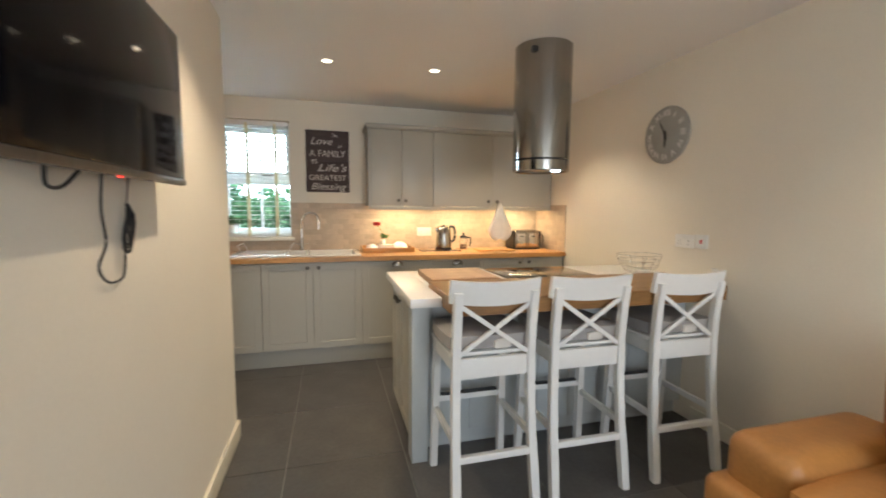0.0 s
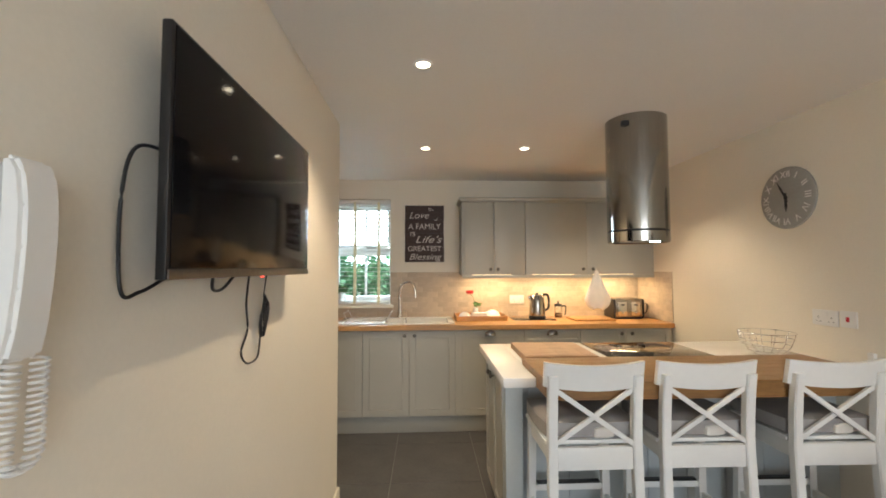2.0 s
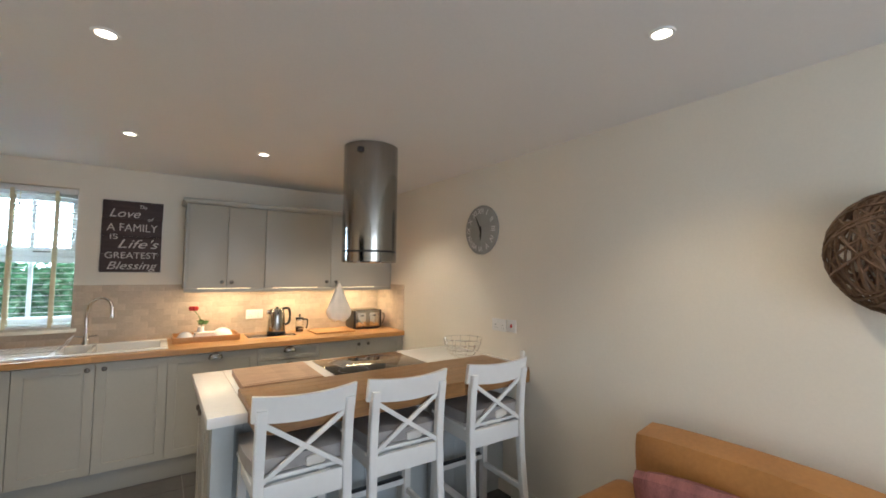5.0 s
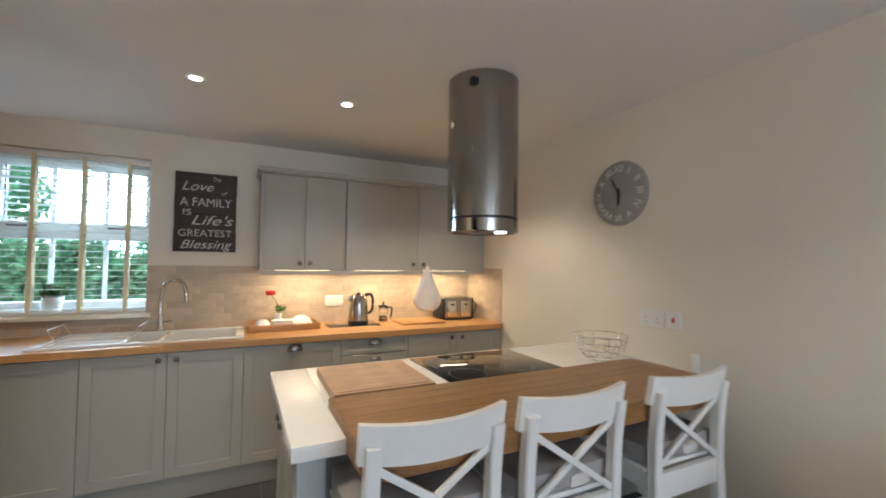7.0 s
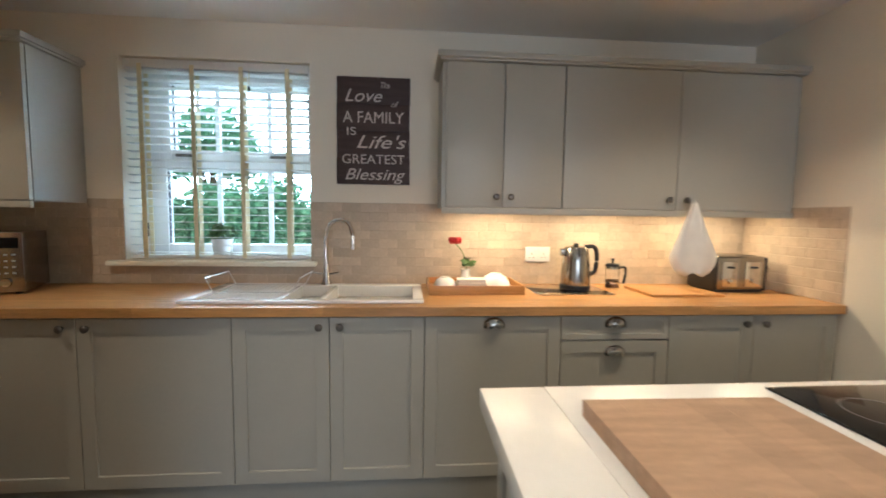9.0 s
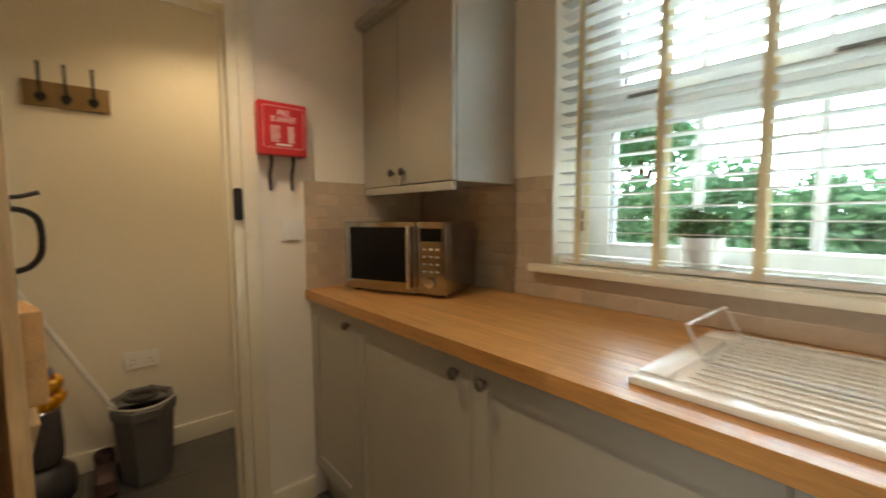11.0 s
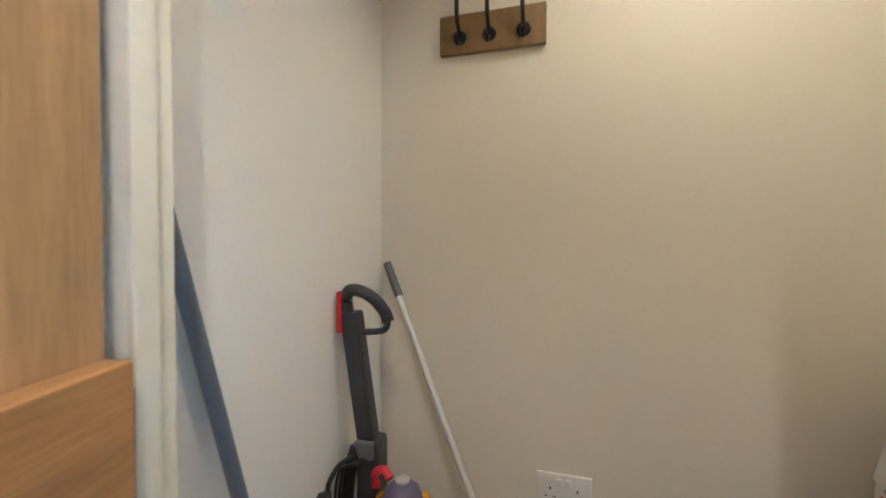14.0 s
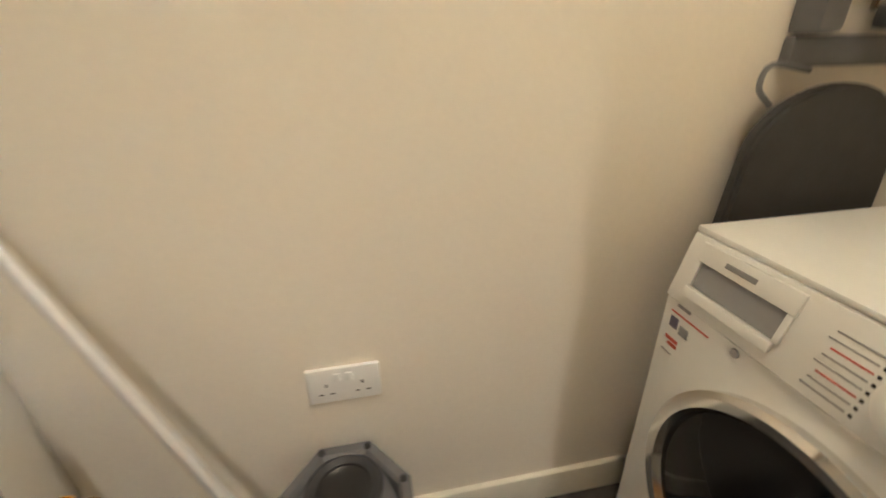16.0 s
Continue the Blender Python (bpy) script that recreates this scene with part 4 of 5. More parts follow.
# ---- sign ----
sign = thing("wall_sign", pose(0.457, -0.001, 1.777, 90, 0, 0), "dark brown wooden family motto sign", "sign")
for k in range(4):
    z0 = -0.289 + k * 0.1445
    part("plank", box(-0.199 + 0.002 * (k % 2), 0.199 - 0.0015 * (k % 3), z0 + 0.0006, z0 + 0.1439, 0, 0.02, 0.002), M_SIGN, sign)
for txt, x, y, w, sz, sh in (("The", 0.06, 0.245, 0.05, 0.045, 0.3), ("Love", -0.06, 0.185, 0.20, 0.095, 0.35), ("of", 0.11, 0.145, 0.04, 0.045, 0.3), ("A FAMILY", 0.0, 0.07, 0.33, 0.088, 0), ("IS", -0.12, -0.005, 0.05, 0.06, 0), ("Life's", 0.035, -0.062, 0.27, 0.10, 0.35), ("GREATEST", 0.0, -0.155, 0.34, 0.072, 0), ("Blessing", 0.0, -0.238, 0.33, 0.088, 0.35)):
    words(txt, sz, M_SIGNTEXT, sign, pose(x, y, 0.0208), "lettering", w, sh)

# ---- on the worktop ----
sink = thing("kitchen_sink", pose(0, 0, 0.93), "white ceramic inset sink with drainer", "sink")
x0, x1, y0, y1 = SINK
b = bmesh.new()
rim = 0.014
for q in ((x0 - 0.02, x1 + 0.02, y0 - 0.02, y0 + 0.03), (x0 - 0.02, x1 + 0.02, y1 - 0.06, y1 + 0.02), (x0 - 0.02, x0 + 0.03, y0 + 0.03, y1 - 0.06), (x1 - 0.03, x1 + 0.02, y0 + 0.03, y1 - 0.06), (0.08, 0.10, y0 + 0.03, y1 - 0.06), (0.262, 0.285, y0 + 0.03, y1 - 0.06)):
    box(*q, 0.0005, rim, 0.005, b)
part("rim", b, M_CERAMIC, sink)
part("drainer", box(x0 + 0.03, 0.08, y0 + 0.03, y1 - 0.06, -0.012, 0.004), M_CERAMIC, sink)
for k in range(11):
    yy = y0 + 0.055 + k * 0.031
    part("drainer_rib", box(x0 + 0.05, 0.065, yy - 0.006, yy + 0.006, 0.004, 0.009, 0.0025), M_CERAMIC, sink)
for a, c, dp in ((0.10, 0.262, 0.12), (0.285, x1 - 0.03, 0.19)):
    q = bmesh.new()
    box(a, c, y0 + 0.03, y1 - 0.06, -dp, 0.004, 0, q)
    bmesh.ops.delete(q, geom=[f for f in q.faces if f.calc_center_median().z > 0], context="FACES")
    bmesh.ops.solidify(q, geom=q.faces[:], thickness=-0.008)
    part("basin", q, M_CERAMIC, sink)
    part("waste", lathe([(0, 0.006), (0.03, 0.004), (0.036, 0.0)], 20, m=pose((a + c) / 2, (y0 + y1) / 2, -dp + 0.001)), M_CHROME, sink)
tap = thing("kitchen_tap", pose(0.215, -0.112, 0.945), "chrome swan neck mixer tap", "tap")
part("body", lathe([(0, 0), (0.028, 0), (0.026, 0.012), (0.019, 0.03), (0.017, 0.10), (0.013, 0.115), (0, 0.118)], 24), M_CHROME, tap)
part("spout", tube(curve_pts([(0, 0, 0.11), (0.0, 0, 0.22), (0.02, -0.02, 0.31), (0.075, -0.05, 0.345), (0.13, -0.075, 0.325), (0.152, -0.085, 0.27), (0.155, -0.087, 0.215)]), 0.011, 14), M_CHROME, tap)
part("aerator", lathe([(0.012, 0), (0.0125, 0.02), (0.010, 0.022)], 16, m=pose(0.155, -0.087, 0.195)), M_CHROME, tap)
for sx in (-1, 1):
    part("lever", tube([(0, 0, 0.055), (sx * 0.03, 0, 0.058), (sx * 0.07, -0.008, 0.066)], 0.0065, 10, r_end=0.004), M_CHROME, tap)
rack = thing("dish_rack", pose(-0.06, -0.24, 0.945), "silver wire dish drainer rack on the sink", "dish rack")
part("base_wire", tube([(-0.19, -0.13, 0.004), (0.17, -0.13, 0.004), (0.17, 0.12, 0.004), (-0.19, 0.12, 0.004)], 0.003, 6, closed=True), M_ALU, rack)
for k in range(11):
    x = -0.16 + k * 0.03
    part("wire", tube([(x, -0.13, 0.005), (x, 0.12, 0.005)], 0.0015, 5), M_ALU, rack)
for sx, x in ((-1, -0.19), (1, 0.17)):
    part("end_loop", tube([(x, -0.13, 0.004), (x + sx * 0.035, -0.13, 0.07), (x + sx * 0.035, 0.12, 0.07), (x, 0.12, 0.004)], 0.003, 6), M_ALU, rack)

plant = thing("potted_plant", pose(-0.415, 0.112, 1.0595), "small green herb in a white pot on the sill", "plant")
part("pot", lathe([(0, 0), (0.042, 0), (0.058, 0.105), (0.060, 0.112), (0.054, 0.112), (0.050, 0.09), (0, 0.088)], 24), M_CERAMIC, plant)
part("leaves", leaf_cloud((0, 0, 0.145), (0.075, 0.045, 0.05), 420, 0.014, 77), M_LEAF, plant, smooth=False)

MW_K = 1.04
MW = thing("microwave_oven", pose(-1.377, -0.280, 0.9305, 0, 0, 23), "stainless steel microwave oven with black glass door", "microwave")
MW.scale = (MW_K, 1.0, MW_K)
part("body", box(-0.225, 0.225, -0.115, 0.155, 0.012, 0.275, 0.006), M_STEEL, MW)
d = part("door", box(-0.225, 0.105, -0.137, -0.117, 0.012, 0.275, 0.004), M_STEEL, MW)
part("door_glass", box(-0.195, 0.07, -0.1395, -0.1365, 0.05, 0.255, 0.003), M_DARKGLASS, d)
part("door_handle", box(0.078, 0.093, -0.165, -0.145, 0.03, 0.262, 0.005), M_CHROME, d)
p = part("control_panel", box(0.108, 0.225, -0.135, -0.117, 0.012, 0.275, 0.003), M_STEEL, MW)
part("display", box(0.122, 0.21, -0.1375, -0.1345, 0.205, 0.252, 0.002), M_DARKGLASS, p)
for r in range(4):
    for c in range(3):
        part("button", box(0.134 + c * 0.026, 0.146 + c * 0.026, -0.1365, -0.1345, 0.092 + r * 0.027, 0.099 + r * 0.027, 0.001), M_ALU, p)
part("dial", lathe([(0, 0), (0.02, 0), (0.018, 0.014), (0, 0.015)], 20, m=pose(0.165, -0.1345, 0.055, 90)), M_CHROME, p)
for x in (-0.19, 0.19):
    for y in (-0.09, 0.12):
        part("foot", lathe([(0.014, 0), (0.014, 0.0125)], 10, m=pose(x, y, 0)), M_BLACK, MW)

tray = thing("wooden_tray", pose(0.995, -0.2, 0.9305), "low wooden serving tray with cups", "tray")
part("base", box(-0.24, 0.24, -0.15, 0.15, 0, 0.010, 0.002), M_OAK, tray)
for q in ((-0.24, 0.24, -0.15, -0.14), (-0.24, 0.24, 0.14, 0.15), (-0.24, -0.23, -0.14, 0.14), (0.23, 0.24, -0.14, 0.14)):
    part("side", box(*q, 0.0102, 0.045, 0.003), M_OAK, tray)
for x, y, r, h, lab in ((0.845, -0.22, 0.062, 0.062, "small white china bowl upturned on the tray"), (1.115, -0.20, 0.082, 0.078, "larger white china bowl upturned on the tray")):
    c = thing("bowl", pose(x, y, 0.941), lab, "bowl", "white bowls on the tray")
    part("shell", lathe([(r, 0), (r * 1.02, 0.004), (r * 0.93, h * 0.4), (r * 0.70, h * 0.78), (r * 0.42, h * 0.93), (r * 0.40, h), (r * 0.34, h), (0, h * 0.92)], 32), M_CERAMIC, c)
towels = thing("tea_towel", pose(0.98, -0.235, 0.941, 0, 0, 4), "folded white tea towel on the tray", "tea towel")
for k in range(3):
    part("fold", puff(0.17 - 0.01 * k, 0.10 - 0.006 * k, 0.02, 0.2, 5, pose(0, 0, 0.010 + 0.018 * k)), M_CLOTH, towels)
vase = thing("bud_vase", pose(0.955, -0.2, 0.941), "white bud vase with a red artificial rose", "vase")
part("vase_body", lathe([(0, 0), (0.028, 0), (0.034, 0.04), (0.022, 0.08), (0.026, 0.10), (0.022, 0.10), (0.018, 0.08), (0, 0.01)], 22), M_CERAMIC, vase)
part("stem", tube(curve_pts([(0, 0, 0.02), (0.002, 0, 0.13), (-0.02, 0, 0.19), (-0.055, 0, 0.235)]), 0.003, 6), M_LEAF, vase)
part("leaf", leaf_cloud((0.006, 0, 0.135), (0.03, 0.02, 0.025), 14, 0.022, 5), M_LEAF, vase, smooth=False)
rose = bmesh.new()
for k in range(14):
    a, r = k * 2.4, 0.006 + 0.0015 * k
    lathe([(0.0, -0.012), (0.012, 0.0), (0.014, 0.016), (0.008, 0.024)], 8, rose, Matrix.Translation((-0.06 + r * math.cos(a), r * math.sin(a), 0.243)) @ Euler((0.25 * math.cos(a), 0.25 * math.sin(a), a)).to_matrix().to_4x4())
part("petals", rose, M_PETAL, vase)

saver = tagged(part("glass_worktop_saver", box(1.30, 1.70, -0.36, -0.08, 0.9305, 0.9355, 0.002), M_GLASS), "clear glass worktop saver under the kettle", "worktop saver")
kettle = thing("kettle", pose(1.565, -0.17, 0.936), "brushed steel cordless electric kettle", "kettle")
part("power_base", lathe([(0, 0), (0.082, 0), (0.082, 0.018), (0.076, 0.022), (0, 0.022)], 32), M_BLACK, kettle)
part("jug", lathe([(0, 0.023), (0.078, 0.023), (0.078, 0.05), (0.072, 0.14), (0.064, 0.215), (0.058, 0.225), (0, 0.235)], 36), M_STEEL, kettle)
part("lid_knob", lathe([(0, 0), (0.014, 0), (0.012, 0.012), (0, 0.014)], 14, m=pose(0, 0, 0.232)), M_BLACK, kettle)
part("spout", box(-0.088, -0.055, -0.02, 0.02, 0.175, 0.215, 0.008), M_STEEL, kettle)
part("handle", tube(curve_pts([(0.05, 0, 0.225), (0.10, 0, 0.225), (0.118, 0, 0.18), (0.112, 0, 0.10), (0.078, 0, 0.07)]), 0.012, 10), M_BLACK, kettle)
press = thing("coffee_press", pose(1.775, -0.17, 0.9305), "small glass coffee press with black handle", "coffee press")
part("beaker", lathe([(0, 0.006), (0.036, 0.006), (0.036, 0.125), (0.034, 0.125), (0.034, 0.010), (0, 0.010)], 26), M_GLASS, press)
for z in (0.0, 0.03, 0.112):
    part("frame_band", lathe([(0.037, z), (0.039, z), (0.039, z + 0.010), (0.037, z + 0.010)], 26), M_CHROME, press)
part("coffee", lathe([(0, 0.0105), (0.0335, 0.0105), (0.0335, 0.05), (0, 0.05)], 22), M_KNOT, press)
part("lid", lathe([(0, 0.126), (0.038, 0.126), (0.036, 0.138), (0.006, 0.142), (0.006, 0.158), (0.011, 0.165), (0, 0.172)], 24), M_BLACK, press)
part("handle", tube(curve_pts([(0.038, 0, 0.117), (0.07, 0, 0.118), (0.076, 0, 0.09), (0.070, 0, 0.045), (0.062, 0, 0.03)]), 0.007, 8), M_BLACK, press)
cb = tagged(part("bread_board", box(1.86, 2.24, -0.42, -0.14, 0.9305, 0.9445, 0.004), M_OAK), "thin pale wooden board on the worktop", "board")
toaster = thing("toaster", pose(2.43, -0.18, 0.9305, 0, 0, 0), "steel and black four slice toaster", "toaster")
part("body", box(-0.14, 0.14, -0.11, 0.11, 0.012, 0.195, 0.022, seg=3), M_STEEL, toaster)
for sx in (-1, 1):
    part("end_cap", box(sx * 0.128, sx * 0.152, -0.108, 0.108, 0.008, 0.19, 0.012, seg=3), M_BLACK, toaster)
    part("slot", box(sx * 0.065 - 0.052, sx * 0.065 + 0.052, -0.06, -0.035, 0.188, 0.1965), M_BLACK, toaster)
    part("lever", box(sx * 0.065 - 0.012, sx * 0.065 + 0.012, -0.13, -0.108, 0.13, 0.142, 0.003), M_BLACK, toaster)
    part("browning_dial", lathe([(0, 0), (0.014, 0), (0.012, 0.014), (0, 0.015)], 16, m=pose(sx * 0.065, -0.109, 0.06, 90)), M_CHROME, toaster)
    part("front_plate", box(sx * 0.065 - 0.045, sx * 0.065 + 0.045, -0.1125, -0.1095, 0.03, 0.165, 0.004), M_CHROME, toaster)
part("foot_rail", box(-0.13, 0.13, -0.10, 0.10, 0, 0.0125), M_BLACK, toaster)
part("power_cord", tube(curve_pts([(0.15, 0.05, 0.03), (0.18, 0.06, 0.02), (0.225, 0.03, 0.03), (0.232, -0.01, 0.09), (0.215, -0.02, 0.14), (0.18, 0.06, 0.13), (0.165, 0.15, 0.135)]), 0.004, 8), M_BLACK, toaster)
part("plug", box(0.145, 0.185, 0.12, 0.165, 0.11, 0.155, 0.008), M_BLACK, toaster)
towel = bmesh.new()
n = 24
for i in range(n + 1):
    t = i / n
    w = 0.014 + 0.112 * min(1, t / 0.72) ** 1.1 * (1 if t < 0.72 else math.sqrt(max(0.02, 1 - ((t - 0.72) / 0.29) ** 2)))
    dpt = 0.012 + 0.022 * t
    for k in range(28):
        a = 2 * math.pi * k / 28
        fold = 1 + 0.18 * math.sin(a * 5 + t * 2)
        towel.verts.new((w * math.cos(a) + 0.01 * t, dpt * math.sin(a) * fold, -0.36 * t - 0.012 * math.cos(2 * a + 0.6) * t * t))
towel.verts.ensure_lookup_table()
for i in range(n):
    for k in range(28):
        towel.faces.new((towel.verts[i * 28 + k], towel.verts[i * 28 + (k + 1) % 28], towel.verts[(i + 1) * 28 + (k + 1) % 28], towel.verts[(i + 1) * 28 + k]))
towel.faces.new(towel.verts[:28]), towel.faces.new(towel.verts[n * 28:])
tw = thing("oven_glove", pose(2.075, -0.385, 1.40), "cream cotton oven glove hanging from a cabinet knob", "oven glove")
part("cloth", towel, M_CLOTH, tw)
part("hanging_loop", tube([(0, 0, -0.01), (-0.008, 0.012, 0.012), (0.008, 0.012, 0.012)], 0.003, 6, closed=True), M_CLOTH, tw)

# ---- fire blanket ----
fb = thing("fire_blanket_box", pose(XL + 0.0005, -0.708, 1.575, 90, 0, 90), "red wall mounted fire blanket case with black straps", "fire blanket")
part("case", box(-0.092, 0.092, -0.10, 0.10, 0, 0.06, 0.008, seg=3), M_RED, fb)
for q in ((-0.076, 0.076, 0.082, 0.0832), (-0.076, 0.076, -0.0732, -0.072), (-0.0772, -0.076, -0.072, 0.082), (0.076, 0.0772, -0.072, 0.082)):
    part("printed_line", box(*q, 0.0602, 0.0608), M_WHITEMARK, fb)
words("FIRE", 0.03, M_WHITEMARK, fb, pose(0, 0.058, 0.0606), "lettering", 0.045)
words("BLANKET", 0.03, M_WHITEMARK, fb, pose(0, 0.034, 0.0606), "lettering", 0.095)
rnd = random.Random(12)
for k in range(8):
    part("text_bar", box(-0.05, -0.05 + rnd.uniform(0.03, 0.042), 0.006 - k * 0.008, 0.009 - k * 0.008, 0.0602, 0.0607), M_WHITEMARK, fb)
    part("text_bar", box(0.015, 0.015 + rnd.uniform(0.018, 0.03), 0.006 - k * 0.008, 0.010 - k * 0.008, 0.0602, 0.0607), M_WHITEMARK, fb)
part("text_bar", box(-0.03, 0.03, -0.064, -0.057, 0.0602, 0.0607), M_WHITEMARK, fb)
for x in (-0.042, 0.042):
    part("strap", tube(curve_pts([(x, -0.095, 0.03), (x, -0.13, 0.034), (x - 0.006, -0.18, 0.028), (x - 0.002, -0.235, 0.022)]), 0.008, 8, r_end=0.005), M_BLACK, fb)

# ---- pine ledged door ----
hinge = Vector((XL - 0.032, -1.573, 0))
door_1 = tagged(thing("door_1", pose(hinge.x, hinge.y, 0.012, 0, 0, 15.0), "pine ledged plank door standing open, iron latch", "door"), kind="structure")
DW, DH = 0.772, 1.965
edges = [0, 0.225, 0.45, 0.62, DW]
for k in range(4):
    q = box(edges[k] + 0.0015, edges[k + 1] - 0.0015, -0.040, -0.014, 0, DH, 0.005)
    pl = part("plank", q, M_PINE, door_1)
for z0, z1 in ((0.12, 0.30), (0.895, 1.066), (1.625, 1.80)):
    part("ledge", box(0.004, DW - 0.022, -0.0138, 0.018, z0, z1, 0.006, seg=3), M_PINEX, door_1)
for z0 in (0.30, 1.055):
    a, c = Vector((0.08, 0, z0)), Vector((DW - 0.13, 0, z0 + 0.57))
    if z0 < 1:
        d = c - a
        part("brace", join(None, box(-0.05, 0.05, -0.0136, 0.016, 0, d.length, 0.005), Matrix.Translation(a) @ Matrix.Rotation(math.atan2(d.x, d.z), 4, "Y")), M_PINE, door_1)
for x, z, r in ((0.10, 1.30, 0.014), (0.26, 1.36, 0.016), (0.27, 1.20, 0.010), (0.12, 1.48, 0.011), (0.43, 1.52, 0.010), (0.44, 0.7, 0.014)):
    kb = lathe([(0, 0.0006), (r * 0.22, 0.0005), (r * 0.38, 0)], 12)
    for v in kb.verts:
        v.co.y *= 1.9 + 0.5 * math.sin(9 * v.co.x / r)
    part("knot", join(None, kb, pose(x, -0.0138, z, -90)), M_KNOT, door_1)
latch = part("latch_plate", slab([(0, 0.07), (0.010, 0.048), (0.024, 0.012), (0.025, -0.02), (0.015, -0.045), (-0.015, -0.045), (-0.025, -0.02), (-0.024, 0.012), (-0.010, 0.048)], 0, 0.006, 0.002, Matrix.Translation((DW - 0.044, -0.0135, 1.27)) @ Euler((radians(-90), 0, 0)).to_matrix().to_4x4() @ Matrix.Diagonal((1, -1, 1, 1))), M_IRON, door_1, "black iron thumb latch")
part("handle", tube(curve_pts([(DW - 0.044, -0.008, 1.255), (DW - 0.044, 0.03, 1.245), (DW - 0.046, 0.055, 1.21), (DW - 0.046, 0.055, 1.12), (DW - 0.044, 0.03, 1.075), (DW - 0.044, -0.004, 1.06)]), 0.009, 10), M_IRON, latch)
part("handle_foot", slab([(0, -0.085), (0.012, -0.07), (0.024, -0.03), (0.022, 0.0), (0.012, 0.022), (-0.012, 0.022), (-0.022, 0.0), (-0.024, -0.03), (-0.012, -0.07)], 0, 0.006, 0.002, Matrix.Translation((DW - 0.044, -0.0135, 1.055)) @ Euler((radians(-90), 0, 0)).to_matrix().to_4x4() @ Matrix.Diagonal((1, -1, 1, 1))), M_IRON, latch)
part("thumb_lever", tube([(DW - 0.044, -0.012, 1.287), (DW - 0.044, 0.02, 1.292), (DW - 0.044, 0.058, 1.306)], 0.007, 8), M_IRON, latch)
part("rim_latch", box(DW - 0.06, DW + 0.012, -0.062, -0.041, 1.265, 1.30, 0.003), M_IRON, door_1)
part("outer_handle", tube(curve_pts([(DW - 0.07, -0.042, 1.245), (DW - 0.07, -0.075, 1.238), (DW - 0.07, -0.10, 1.21)]), 0.010, 8), M_IRON, door_1)
latch.matrix_local = Matrix.Translation((0, -0.0061, 0.540)) @ Matrix.Diagonal((1, 0.60, 0.56, 1))
for z in (0.21, 1.71):
    part("hinge", box(-0.006, 0.40, -0.046, -0.0405, z - 0.018, z + 0.018, 0.002), M_IRON, door_1, "black iron strap hinge")

# ---- utility room ----
hooks = thing("coat_hook_rail", pose(UX + 0.0005, -1.346, 1.785, 90, 0, 90), "oak board with three dark iron coat hooks", "coat hooks")
part("board", box(-0.15, 0.15, -0.055, 0.055, 0, 0.018, 0.003), M_BRASS, hooks)
for x in (-0.09, -0.005, 0.09):
    h = part("hook", lathe([(0, 0.018), (0.020, 0.018), (0.018, 0.024), (0, 0.026)], 16, m=pose(x, -0.012, 0)), M_IRON, hooks)
    part("upper_prong", tube(curve_pts([(x, -0.005, 0.022), (x, 0.03, 0.05), (x, 0.085, 0.055), (x, 0.115, 0.07)]), 0.0058, 8), M_IRON, h)
    part("prong_tip", lathe([(0, -0.008), (0.008, 0), (0, 0.008)], 10, m=pose(x, 0.118, 0.072)), M_IRON, h)
    part("lower_prong", tube(curve_pts([(x, -0.02, 0.022), (x, -0.04, 0.045), (x, -0.025, 0.065)]), 0.0055, 8), M_IRON, h)

vac = thing("upright_vacuum", pose(-2.30, -1.52, 0.002, 0, 0, 0), "dark upright vacuum cleaner with amber cyclone", "vacuum cleaner")
part("ball", lathe([(0.0, -0.125), (0.06, -0.115), (0.105, -0.065), (0.122, 0), (0.105, 0.065), (0.06, 0.115), (0, 0.125)], 28, m=pose(0.02, 0.0, 0.123, 90, 0, 0)), M_DGREY, vac)
part("cleaner_head", box(0.07, 0.27, -0.13, 0.11, 0.0, 0.062, 0.022, seg=3), M_DGREY, vac)
part("yoke", box(-0.07, 0.02, -0.105, 0.04, 0.17, 0.30, 0.022, seg=3), M_DGREY, vac)
part("bin", lathe([(0, 0.235), (0.060, 0.235), (0.070, 0.25), (0.072, 0.30), (0.068, 0.455), (0.06, 0.465), (0, 0.465)], 32, m=pose(0.04, 0.02, 0)), M_BIN, vac, "smoky clear dust bin")
part("bin_core", lathe([(0, 0.26), (0.035, 0.26), (0.045, 0.45), (0, 0.455)], 20, m=pose(0.04, 0.02, 0)), M_DGREY, vac)
me_petal = finish("cyclone_cone", lathe([(0, -0.012), (0.008, -0.008), (0.017, 0.012), (0.0205, 0.034), (0.016, 0.050), (0.006, 0.056), (0, 0.056)], 10), M_YELLOW)
for tier, (zz, rr, count) in enumerate(((0.468, 0.060, 12), (0.530, 0.054, 11))):
    for k in range(count):
        a = (k + 0.5 * tier) * 2 * math.pi / count
        cone = new("cyclone_cone", me_petal)
        cone.parent = vac
        cone.matrix_local = Matrix.Translation((0.04 + rr * math.cos(a), 0.02 + rr * math.sin(a), zz)) @ Matrix.Rotation(a, 4, "Z") @ Matrix.Rotation(0.28, 4, "Y")
part("cyclone_band", lathe([(0.050, 0.462), (0.056, 0.47), (0.052, 0.53), (0.050, 0.59), (0.03, 0.60), (0, 0.60)], 28, m=pose(0.04, 0.02, 0)), M_AMBERDARK, vac, "dark amber cyclone core")
part("bin_top", lathe([(0.044, 0.592), (0.048, 0.598), (0.041, 0.622), (0.026, 0.636), (0.010, 0.642), (0, 0.642)], 28, m=pose(0.045, 0.025, 0)), M_PURPLE, vac)
